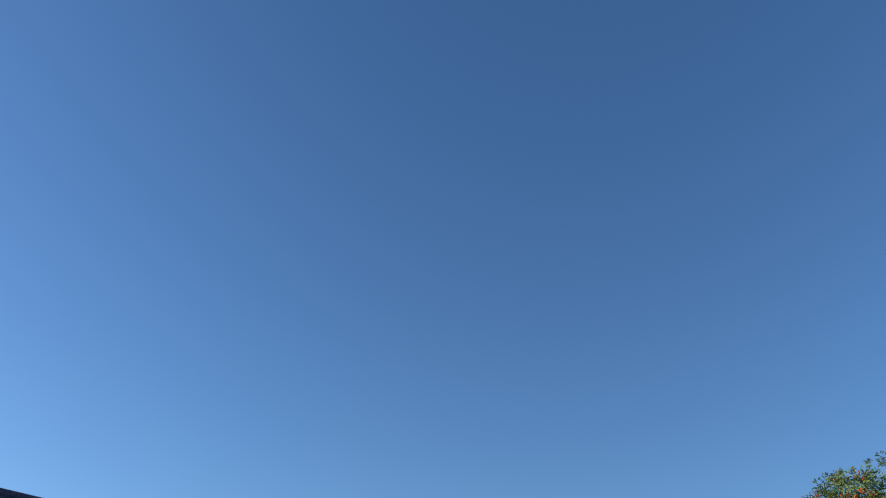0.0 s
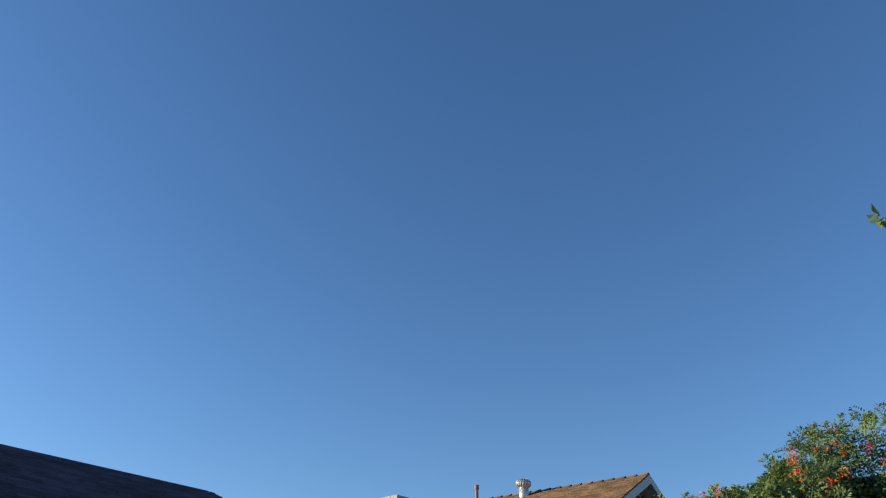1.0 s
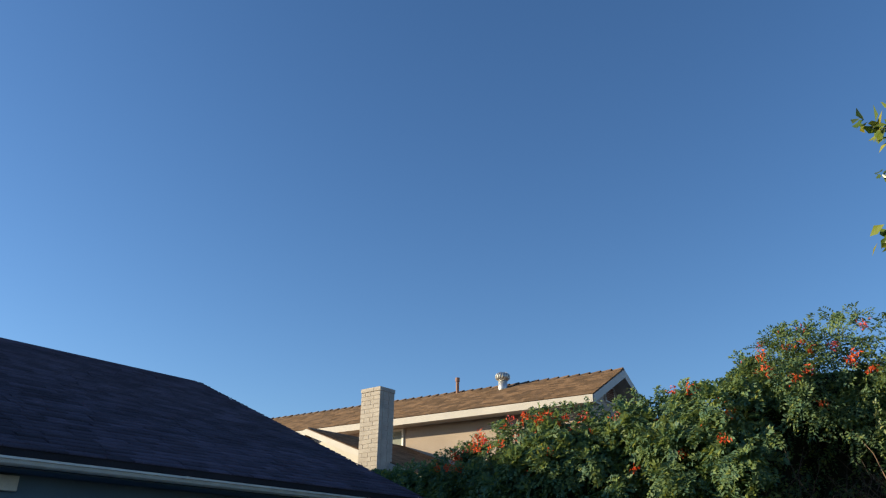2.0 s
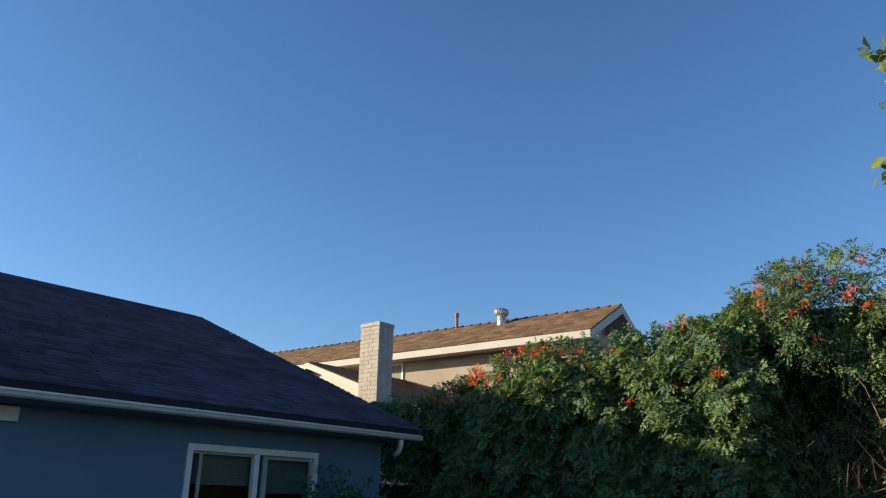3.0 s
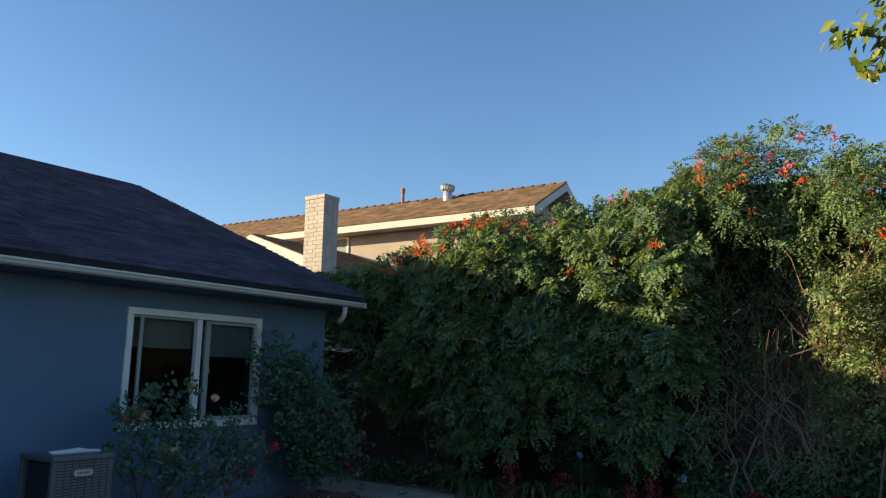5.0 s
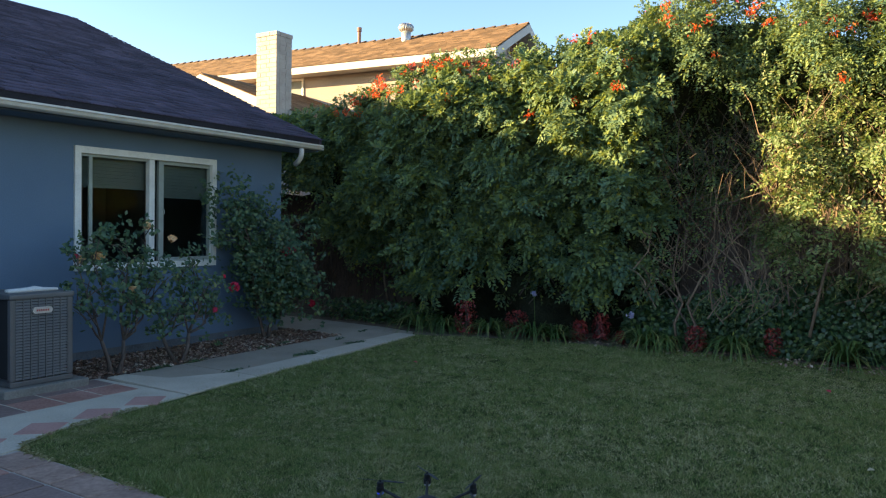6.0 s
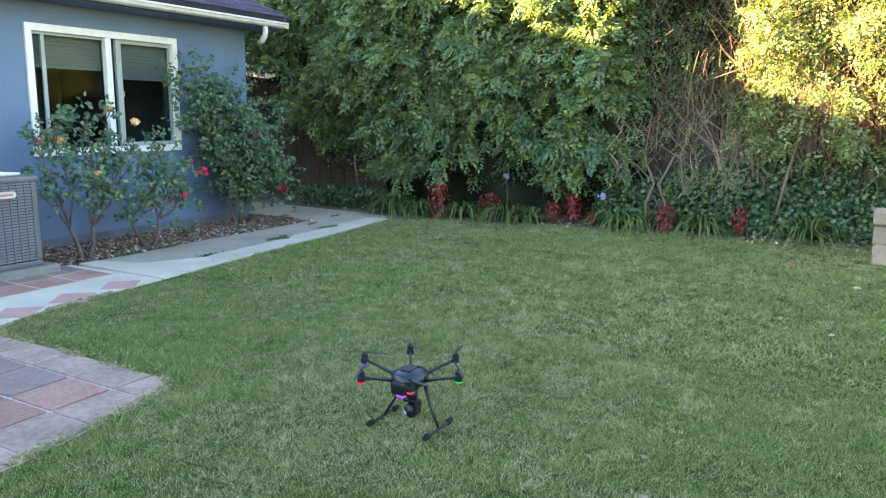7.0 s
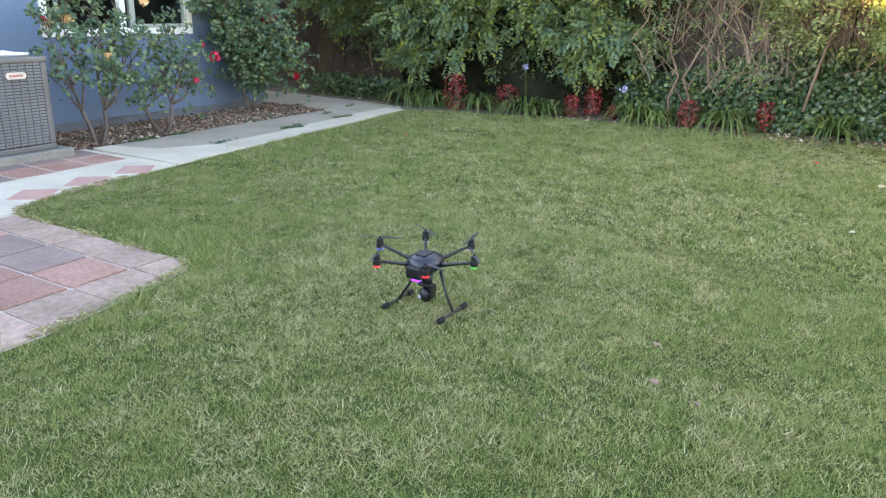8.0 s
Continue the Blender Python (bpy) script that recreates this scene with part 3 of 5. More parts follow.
part("sash", boxes((5.86, 5.93, WALL_Y + 0.02, WALL_Y + 0.06, WB + 0.077, WT - 0.077), (6.62, 6.66, WALL_Y + 0.02, WALL_Y + 0.06, WB + 0.077, WT - 0.077), (5.93, 6.62, WALL_Y + 0.02, WALL_Y + 0.06, WB + 0.077, WB + 0.12), (5.93, 6.62, WALL_Y + 0.02, WALL_Y + 0.06, WT - 0.12, WT - 0.077)), M_SASH, window, "grey-green sliding sash")
part("latch", boxes((5.925, 5.94, WALL_Y + 0.008, WALL_Y + 0.02, 1.64, 1.70), bevel=0.003), M_SASH, window)
for x0, x1 in ((W0 + 0.07, 5.70), (5.775, 6.66)):
    pane = part("pane", boxes((x0, x1, WALL_Y + 0.065, WALL_Y + 0.071, WB + 0.07, WT - 0.07)), M_GLASS, window)
    pane.visible_shadow = False
for x0, x1, low in ((W0 + 0.08, 5.72, 1.90), (5.75, 6.66, 1.84)):
    blind = part("blind", boxes((x0, x1, WALL_Y + 0.10, WALL_Y + 0.15, WT - 0.12, WT - 0.075)), M_BLIND, window, "raised horizontal blind")
    for k in range(int((WT - 0.12 - low) / 0.04)):
        z = WT - 0.12 - 0.04 * k
        bm = bmesh.new()
        prism(bm, [(WALL_Y + 0.118, z), (WALL_Y + 0.104, z - 0.043), (WALL_Y + 0.107, z - 0.044), (WALL_Y + 0.121, z - 0.001)], "x", x0, x1)
        part("slat", bm, M_BLIND, blind)
part("room", boxes((3.6, 7.6, 11.4, 11.5, 0.2, 2.6), (3.5, 3.6, 7.92, 11.5, 0.2, 2.6), (7.6, 7.7, 7.92, 11.5, 0.2, 2.6), (3.5, 7.7, 7.92, 11.5, 0.1, 0.2), (3.5, 7.7, 7.92, 11.5, 2.6, 2.64)), M_ROOM, house, "dim room behind the window")


def shingle_rows(x0, x1, slope_len, exposure, width, lift):
    """Corners of shingles on a slope: (along, up the slope) with thickness at the lower edge."""
    out, k = [], 0
    for r in range(int(slope_len / exposure)):
        x = x0 - RNG.uniform(0, width)
        while x < x1:
            w = width * RNG.uniform(0.6, 1.25)
            a, b = max(x, x0), min(x + w, x1)
            if b - a > 0.03:
                out.append((a + 0.003, b - 0.003, r * exposure - RNG.uniform(0, 0.008), exposure + 0.03, lift * RNG.uniform(0.7, 1.4)))
            x += w
    return out


def shingle_geometry(rows, place):
    verts, quads = [], []
    for a, b, s, d, t in rows:
        i = len(verts)
        verts += [place(a, s, 0.0), place(b, s, 0.0), place(a, s, t), place(b, s, t), place(a, s + d, 0.002), place(b, s + d, 0.002)]
        quads += [(i, i + 1, i + 3, i + 2), (i + 2, i + 3, i + 5, i + 4)]
    return verts, quads


# ---- neighbour's house: two storeys, brown shingles, a lower wing with a cream gable ----
NX, NZ, NY0, NY1 = 18.0, 6.93, 8.65, 27.0
EX, EZ = 15.9, 5.86
neigh = thing("neighbour_house", "two-storey beige stucco house with a brown shingle roof", "house")
bm = bmesh.new()
box(bm, 16.5, 16.7, 9.15, 26.5, 0, 5.9)
part("wall", bm, M_BEIGE, neigh, "sunlit beige stucco wall")
bm = bmesh.new()
prism(bm, [(16.7, 0), (19.5, 0), (19.5, 6.0), (18.0, 6.78), (16.7, 6.1), (16.5, 6.0), (16.5, 5.9), (16.7, 5.9)], "y", 9.15, 9.35)
part("wall", bm, M_BEIGE, neigh, "beige stucco gable wall")
part("wall", boxes((19.5, 19.7, 9.15, 26.5, 0, 5.9), (16.7, 19.5, 26.3, 26.5, 0, 5.9)), M_BEIGE, neigh)
bm = bmesh.new()
prism(bm, [(EX, EZ - 0.06), (EX, EZ), (NX, NZ), (2 * NX - EX, EZ), (2 * NX - EX, EZ - 0.06), (NX, NZ - 0.1)], "y", NY0 + 0.03, NY1)
part("roof", bm, M_BROWN, neigh, "brown shingle gable roof")
part("fascia", boxes((EX - 0.03, EX, NY0 + 0.03, NY1, EZ - 0.20, EZ - 0.015)), M_CREAM, neigh, "broad cream fascia board")
part("soffit", boxes((EX, 16.5, NY0 + 0.1, NY1, EZ - 0.16, EZ - 0.12)), M_CREAM, neigh)
for sx in (-1, 1):
    bm = bmesh.new()
    top, bot = NZ - 0.02, EZ - 0.02
    ex = NX + sx * (NX - EX)
    prism(bm, [(NX, top), (ex, bot), (ex, bot - 0.2), (NX, top - 0.22)], "y", NY0, NY0 + 0.03)
    part("bargeboard", bm, M_CREAM, neigh, "cream bargeboard on the gable")
    bm = bmesh.new()
    prism(bm, [(NX, top - 0.1), (ex - sx * 0.05, bot - 0.1), (ex - sx * 0.05, bot - 0.13), (NX, top - 0.14)], "y", NY0 + 0.03, 9.15)
    part("soffit", bm, M_CREAM, neigh)
vent = part("gable_vent", boxes((17.7, 18.3, 9.11, 9.15, 6.05, 6.09), (17.7, 18.3, 9.11, 9.15, 6.48, 6.52), (17.7, 17.74, 9.11, 9.15, 6.09, 6.48), (18.26, 18.3, 9.11, 9.15, 6.09, 6.48)), M_CREAM, neigh)
for k in range(7):
    part("slat", boxes((17.74, 18.26, 9.10, 9.148, 6.11 + 0.054 * k, 6.13 + 0.054 * k)), M_PIPE, vent)
nwin = part("window", boxes((16.46, 16.5, 14.9, 16.1, 5.62, 5.68), (16.46, 16.5, 14.9, 16.1, 4.8, 4.86), (16.46, 16.5, 14.9, 14.96, 4.86, 5.62), (16.46, 16.5, 16.04, 16.1, 4.86, 5.62), (16.46, 16.5, 15.48, 15.52, 4.86, 5.62)), M_WHITE, neigh, "white framed upstairs window")
part("pane", boxes((16.485, 16.495, 14.97, 16.03, 4.87, 5.61)), M_BLIND, nwin, "pale curtained pane")
for k in range(56):
    y = NY0 + 0.03 + k * 0.32
    bm = bmesh.new()
    prism(bm, [(NX - 0.14, NZ - 0.055), (NX, NZ + 0.03), (NX + 0.14, NZ - 0.055), (NX, NZ + 0.008)], "y", y, y + 0.30)
    for v in bm.verts:
        if v.co.y > y + 0.2:
            v.co.z -= 0.012
        else:
            v.co.z += 0.02
    part("ridge_cap", bm, M_BROWN, neigh)
pipe = bmesh.new()
tube(pipe, [(17.85, 13.95, 6.6), (17.85, 13.95, 7.25)], 0.05, 10)
tube(pipe, [(17.85, 13.95, 7.22), (17.85, 13.95, 7.34)], 0.068, 10)
part("vent_pipe", pipe, M_PIPE, neigh, "rust-brown roof vent pipe")
turb = bmesh.new()
tube(turb, [(17.6, 12.2, 6.55), (17.6, 12.2, 6.95)], 0.135, 14)
turbine = part("turbine_vent", turb, M_METAL, neigh, "galvanised turbine roof vent", True)
bm = bmesh.new()
lathe(bm, [(0.06, 0.0), (0.13, 0.01), (0.185, 0.07), (0.20, 0.13), (0.18, 0.19), (0.12, 0.235), (0.04, 0.25)], (17.6, 12.2, 6.96), 18)
part("turbine_head", bm, M_METAL, turbine, "", True)
for k in range(18):
    a = 2 * math.pi * k / 18
    bm = bmesh.new()
    tube(bm, [(17.6 + r * math.cos(a + t), 12.2 + r * math.sin(a + t), 6.96 + z) for r, z, t in ((0.13, 0.01, 0), (0.197, 0.07, 0.08), (0.212, 0.13, 0.16), (0.192, 0.19, 0.24), (0.12, 0.24, 0.3))], 0.012, 4)
    part("vane", bm, M_METAL, turbine)

TURN_N = Matrix.Translation((NX, NY0, 0)) @ Matrix.Rotation(radians(4.5), 4, "Z") @ Matrix.Translation((-NX, -NY0, 0))
for o in list(neigh.children):
    o.matrix_local = TURN_N
# lower wing
WX, WY, WZ = 12.6, 14.73, 5.15
bm = bmesh.new()
prism(bm, [(11.0, 0), (18.4, 0), (18.4, 3.75), (WY, 5.0), (11.0, 3.75)], "x", WX, WX + 0.15)
part("wall", bm, M_CREAM, neigh, "cream painted gable of the lower wing")
bm = bmesh.new()
prism(bm, [(10.6, WZ - 0.36 * 4.13 - 0.08), (10.6, WZ - 0.36 * 4.13), (WY, WZ), (18.9, WZ - 0.36 * 4.17), (18.9, WZ - 0.36 * 4.17 - 0.08), (WY, WZ - 0.09)], "x", WX - 0.27, 16.5)
part("roof", bm, M_BROWN, neigh, "brown shingle roof of the lower wing")
for s, y1 in ((-1, 10.6), (1, 18.9)):
    bm = bmesh.new()
    dz = 0.36 * abs(y1 - WY)
    prism(bm, [(WY, WZ - 0.02), (y1, WZ - dz - 0.02), (y1, WZ - dz - 0.16), (WY, WZ - 0.17)], "x", WX - 0.30, WX - 0.27)
    part("bargeboard", bm, M_CREAM, neigh, "cream bargeboard of the lower wing")
for k in range(13):
    x = WX - 0.28 + k * 0.3
    bm = bmesh.new()
    prism(bm, [(WY - 0.14, WZ - 0.04), (WY, WZ + 0.03), (WY + 0.14, WZ - 0.04), (WY, WZ + 0.005)], "x", x, x + 0.28)
    part("ridge_cap", bm, M_BROWN, neigh)
# chimney of white painted brick
CX0, CX1, CY0, CY1, CZ = 11.9, 12.38, 11.78, 12.38, 5.73
chimney = part("chimney", boxes((CX0 + 0.010, CX1 - 0.010, CY0 + 0.010, CY1 - 0.010, 0, CZ - 0.03)), M_MORTAR, neigh, "white painted brick chimney")
part("flue", boxes((CX0 + 0.16, CX1 - 0.16, CY0 + 0.16, CY1 - 0.16, CZ - 0.03, CZ + 0.0)), M_PIPE, chimney)

# plain added walls out of sight, which close the yard; dark for window reflections
tagged(part("wall_south", boxes((-9.0, 11.4, -9.2, -9.0, -0.03, 2.0)), M_FENCE), "added unseen wooden wall, dark for the window reflection", "wall", kind="structure")
tagged(part("wall_west", boxes((-9.2, -9.0, -9.2, 7.6, -0.03, 2.0)), M_FENCE), "added unseen wooden wall that closes the side", "wall", kind="structure")

# ---- fence behind the hedge ----
fence = thing("fence", "weathered brown board fence behind the hedge", "fence")
FX = 10.75
for k in range(62):
    y = -6 + 0.152 * 2 * k * 0.99
    part("board", boxes((FX, FX + 0.02, y, y + 0.288, 0.03, 2.06 + 0.03 * math.sin(k * 1.7))), M_FENCE, fence)
for k in range(8):
    part("post", boxes((FX + 0.02, FX + 0.11, -6 + 2.4 * k, -5.91 + 2.4 * k, 0, 1.8)), M_FENCE, fence)
for z in (0.4, 1.5):
    part("rail", boxes((FX + 0.02, FX + 0.06, -5.9, 12.5, z, z + 0.09)), M_FENCE, fence)

# ---- hedge of flowering vine over the fence ----
TOP = [(-7, 4.3), (-1.0, 4.35), (0.38, 4.42), (1.09, 4.68), (1.87, 4.92), (2.6, 4.80), (2.95, 4.55), (3.3, 4.1), (3.94, 4.24), (4.84, 4.10), (5.6, 4.12), (6.46, 4.15), (7.3, 3.85), (8.3, 3.60), (9.4, 3.46), (12.5, 3.3)]


def crest(y):
    return np.interp(y, [p[0] for p in TOP], [p[1] for p in TOP])


def front(y, z):
    """How far out the hedge's face stands: rounded shoulders, bulges, a hollow where the stems show."""
    t = np.clip(z / crest(y), 0, 1)
    x = 9.72 + 0.05 * (6 - y) * (y < 6) - 0.20 * np.sin(np.pi * np.clip(t, 0, 1)) + 0.9 * np.clip(t - 0.72, 0, 1) ** 2 * 6
    x = x + 0.18 * np.sin(y * 2.3 + z * 1.1) * np.sin(z * 1.9 + 0.4 * y) + 0.12 * np.sin(y * 5.1 - z * 3.3)
    hollow = np.exp(-(((y - 2.15) / 0.72) ** 4)) * np.exp(-(((z - 2.2) / 1.15) ** 4))
    x = x - 0.22 * np.exp(-(((y - 3.25) / 0.45) ** 2)) * np.exp(-(((z - 2.7) / 0.9) ** 2))
    low = np.exp(-((z / 0.5) ** 2)) * 0.35 * (y > 2.5)
    return x + 1.0 * hollow + low + 0.25 * (y > 7.2) * np.clip(1.9 - z, 0, 1)


def hedge_points(count, y0, y1, z0, z1, inset=0.0, scatter=0.14, clump=0.27, lobe=420):
    """Leaflets on drooping sprays, the sprays gathered in domed clumps with dark gaps under them: place, facing and direction."""
    c = count // lobe + 1
    cy = RNG.uniform(y0, y1, c)
    cz = z0 + (np.minimum(crest(cy) - 0.17, z1) - z0) * RNG.uniform(0, 1.0, c) ** 0.85
    cx = front(cy, cz) + 0.08 + inset + RNG.normal(0, scatter, c)
    sprays = count // 11
    k = RNG.integers(0, c, sprays)
    out = RNG.normal(0, 0.62, (sprays, 3)) + np.array([-0.75, 0, 0.55])
    out[:, 0] = np.minimum(out[:, 0], 0.25)
    out = unit(out)
    root = np.stack([cx, cy, cz], 1)[k] + out * (clump * RNG.uniform(0.62, 1.0, sprays) * RNG.uniform(0.55, 1.35, c)[k])[:, None]
    axis = unit(out * 0.7 + RNG.normal(0, 0.45, (sprays, 3)) + np.array([-0.1, 0, -0.45]))
    face = out + np.array([-0.3, 0.15, 0.2])
    face = unit(face - axis * (face * axis).sum(1, keepdims=True))
    side = np.cross(axis, face)
    t = np.tile(np.array([0.1, 0.1, 0.3, 0.3, 0.5, 0.5, 0.7, 0.7, 0.86, 0.86, 1.0]), sprays)[:, None]
    sign_ = np.tile(np.array([-1, 1] * 5 + [0]), sprays)[:, None]
    axis, face, side, root = (np.repeat(a, 11, 0) for a in (axis, face, side, root))
    reach = np.repeat(RNG.uniform(0.13, 0.24, sprays), 11)[:, None]
    at = root + axis * reach * t + side * sign_ * 0.034 - np.array([0, 0, 0.05]) * t ** 2
    way = side * sign_ + axis * 0.7
    chance = RNG.random(len(at))
    ragged = 0.25 * np.sin(at[:, 2] * 5) + 0.15 * np.sin(at[:, 2] * 13)
    gap = (at[:, 1] > 8.15 + ragged) & (at[:, 2] < 2.10) & (chance < 0.985)
    gap |= (at[:, 1] > 6.7 + ragged) & (at[:, 2] < 1.15 + 0.25 * np.sin(at[:, 1] * 4)) & (chance < 0.85)
    gap |= (at[:, 1] > 8.5) & (at[:, 2] > 1.7) & (at[:, 2] < 3.0) & (chance < 0.74)
    return at[~gap], face[~gap], way[~gap]


hedge = thing("hedge", "tall overgrown vine hedge with orange and pink blossoms", "hedge", (9.8, 4, 0))


def hang(name, mesh, mat, label=""):
    ob = link(name, mesh, mat, hedge, label)
    ob.matrix_parent_inverse = Matrix.Translation((-9.8, -4, 0))
    ob["kind"] = "stuff"
    return ob


# added sheet inside the hedge: painted-in shade for the gaps, stops light
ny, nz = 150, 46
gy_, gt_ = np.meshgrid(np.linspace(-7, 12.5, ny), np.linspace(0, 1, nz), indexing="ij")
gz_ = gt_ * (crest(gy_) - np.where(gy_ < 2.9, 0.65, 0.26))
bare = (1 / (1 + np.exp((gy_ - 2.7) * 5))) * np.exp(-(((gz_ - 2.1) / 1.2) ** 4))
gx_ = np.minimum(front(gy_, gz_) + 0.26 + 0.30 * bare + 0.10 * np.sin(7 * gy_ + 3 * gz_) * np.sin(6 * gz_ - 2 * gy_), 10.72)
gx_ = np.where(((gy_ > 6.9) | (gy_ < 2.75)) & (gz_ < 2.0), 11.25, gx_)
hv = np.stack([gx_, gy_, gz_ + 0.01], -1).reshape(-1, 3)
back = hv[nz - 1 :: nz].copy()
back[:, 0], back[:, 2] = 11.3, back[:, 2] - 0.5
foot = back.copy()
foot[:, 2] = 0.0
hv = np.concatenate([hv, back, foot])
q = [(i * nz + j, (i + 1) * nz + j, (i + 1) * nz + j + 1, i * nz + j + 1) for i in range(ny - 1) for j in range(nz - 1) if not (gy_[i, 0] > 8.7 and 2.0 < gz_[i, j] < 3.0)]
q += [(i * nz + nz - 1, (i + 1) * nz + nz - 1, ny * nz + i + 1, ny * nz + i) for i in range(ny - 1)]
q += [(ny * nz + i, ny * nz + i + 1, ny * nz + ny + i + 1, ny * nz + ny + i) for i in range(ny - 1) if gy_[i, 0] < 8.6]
hang("inner_mass", poly_mesh("inner_mass", hv, q), M_LEAF_SHADE, "near-black backing sheet for the shade between leaves")
at, d, way = hedge_points(230000, 2.75, 12.4, 0.62, 9, 0.0, 0.16)
hang("foliage", leaf_mesh("foliage", at, d, 0.078, 0.52, along=way, noise=0.18), M_HEDGE, "dense dark green leaves")
at, d, way = hedge_points(30000, 2.9, 12.4, 0.5, 9, 0.26, 0.10, 0.2, 90)
hang("foliage", leaf_mesh("foliage", at, d, 0.075, along=way, noise=0.25), M_HEDGE, "inner leaves in shade")
at, d, way = hedge_points(88000, -4.0, 2.7, 3.35, 9, 0.0)
hang("foliage", leaf_mesh("foliage", at, d, 0.05, along=way, noise=0.25), M_HEDGE, "leafy crown of the hedge")
at, d, way = hedge_points(44000, -4.0, 1.48, 0.9, 3.5, 0.02, 0.20, 0.17, 90)
hang("foliage", leaf_mesh("foliage", at, d, 0.058, 0.5, along=way, noise=0.25), M_HEDGEY, "sparse yellow-green leaves")
at, d, way = hedge_points(3000, 1.4, 2.9, 0.5, 2.2, -0.1, 0.25, 0.13, 60)
hang("foliage", leaf_mesh("foliage", at, d, 0.05, along=way, noise=0.25), M_HEDGE, "thin leaves over bare stems")
at, d, way = hedge_points(6000, 1.5, 3.0, 1.9, 3.5, 0.15, 0.28, 0.16, 70)
hang("foliage", leaf_mesh("foliage", at, d, 0.055, along=way, noise=0.3), M_HEDGE, "scattered leaves in the dark hollow")
# crest sprigs that break the outline
n = 120
ty = RNG.uniform(-1.5, 9.5, n)
tz = crest(ty) + RNG.uniform(-0.12, 0.02, n)
tx = front(ty, tz - 0.3) + RNG.uniform(-0.05, 0.35, n)
tip = np.repeat(np.stack([tx, ty, tz], 1), 46, 0)
rise = RNG.uniform(0, 1, (len(tip), 1))
lean_ = np.repeat(RNG.normal(0, 0.10, (n, 3)) * [1, 1, 0], 46, 0)
at = tip + np.clip(RNG.normal(0, 1, tip.shape), -1.6, 1.6) * 0.075 * (1.15 - rise) + rise * (lean_ + [0, 0, 0.16])
hang("crest_foliage", leaf_mesh("crest_foliage", at, np.tile([-0.5, 0, 0.6], (len(at), 1)), 0.058), M_HEDGE, "loose sprigs along the crest")


def twigs(name, count, y0, y1, z0, z1, out, thick, mat, label):
    bm = bmesh.new()
    for k in range(count):
        y, z = RNG.uniform(y0, y1), RNG.uniform(z0, z1)
        x = float(front(np.array(y), np.array(z))) + RNG.uniform(*out)
        way = Vector((RNG.normal(0, 0.25), RNG.normal(0, 0.42), RNG.uniform(0.45, 1.0)))
        length = RNG.uniform(0.4, 1.3)
        p = [Vector((x, y, z)) + way * length * t + Vector((RNG.normal(0, 0.03), RNG.normal(0, 0.05), 0)) for t in (0, 0.35, 0.7, 1)]
        r = thick * RNG.uniform(0.5, 1.5)
        tube(bm, p, [r, r * 0.8, r * 0.6, r * 0.35], 4)
    ob = part(name, bm, mat, hedge, label)
    ob.matrix_parent_inverse = Matrix.Translation((-9.8, -4, 0))
    ob["kind"] = "stuff"


twigs("bare_wood", 470, -1.5, 1.65, 0.5, 2.5, (-0.06, 0.34), 0.0052, M_TWIG, "tangle of bare pale twigs")
twigs("bare_wood", 150, 1.2, 1.75, 1.6, 2.5, (-0.1, 0.30), 0.0060, M_TWIG, "knot of broken bare twigs")
twigs("bare_wood", 110, 1.5, 2.9, 0.4, 2.0, (-0.45, 0.0), 0.0075, M_TWIG, "brown bare stems in the hollow")
twigs("bare_wood", 90, 1.5, 2.9, 1.5, 2.7, (-0.45, 0.1), 0.0060, M_BARK, "fine dry stems in the hollow")
twigs("bare_wood", 60, -1.5, 2.8, 0.1, 1.4, (0.2, 0.6), 0.014, M_BARK, "stout bare stems before the fence")
twigs("bare_wood", 130, 6.7, 10.0, 0.05, 1.7, (0.0, 0.5), 0.008, M_BARK, "dark bare vine stems before the fence")
twigs("bare_wood", 160, 2.6, 9.0, 0.2, 2.4, (0.1, 0.5), 0.008, M_BARK, "dark stems inside the hedge")
at, d, way = hedge_points(6000, 6.6, 8.3, 1.0, 1.9, 0.1, 0.15, 0.16, 60)
hang("foliage", leaf_mesh("foliage", at, d, 0.055, along=way, noise=0.25), M_HEDGE, "ragged lower fringe of leaves")
n = 1500
at = np.stack([RNG.uniform(9.25, 9.9, n), RNG.uniform(6.1, 8.2, n), RNG.uniform(0.02, 0.32, n)], 1)
tagged(link("ground_cover", leaf_mesh("ground_cover", at, np.tile([-0.5, 0, 0.8], (n, 1)), 0.07, 0.6), M_IVY), "low leafy ground cover beside the walkway", "ground cover", kind="stuff")
# bare trunks at the foot
for y, x, pts in ((2.46, 9.72, ((0, 0, 0), (0.02, 0.05, 0.35), (-0.03, -0.06, 0.62), (0.05, 0.10, 0.95), (0.1, 0.05, 1.5))),
                  (2.40, 9.70, ((0, 0, 0), (0, -0.16, 0.36), (0.02, -0.05, 0.6), (0.1, -0.22, 1.0))),
                  (0.95, 9.9, ((0, 0, 0.3), (0.05, -0.08, 0.8), (0.05, -0.2, 1.4), (0.1, -0.25, 1.9))),
                  (5.7, 10.0, ((0, 0, 0), (-0.1, 0.05, 0.5), (0.05, 0.2, 1.1), (0.1, 0.2, 1.6))),
                  (7.3, 10.1, ((0, 0, 0), (-0.05, 0.1, 0.6), (0.05, 0.25, 1.3), (0.1, 0.3, 1.8)))):
    bm = bmesh.new()
    tube(bm, [(x + a, y + b, c) for a, b, c in pts], [0.020, 0.018, 0.015, 0.012, 0.009][: len(pts)], 6)
    ob = part("stem", bm, M_TWIG, hedge, "bare crooked stem", True)
    ob.matrix_parent_inverse = Matrix.Translation((-9.8, -4, 0))


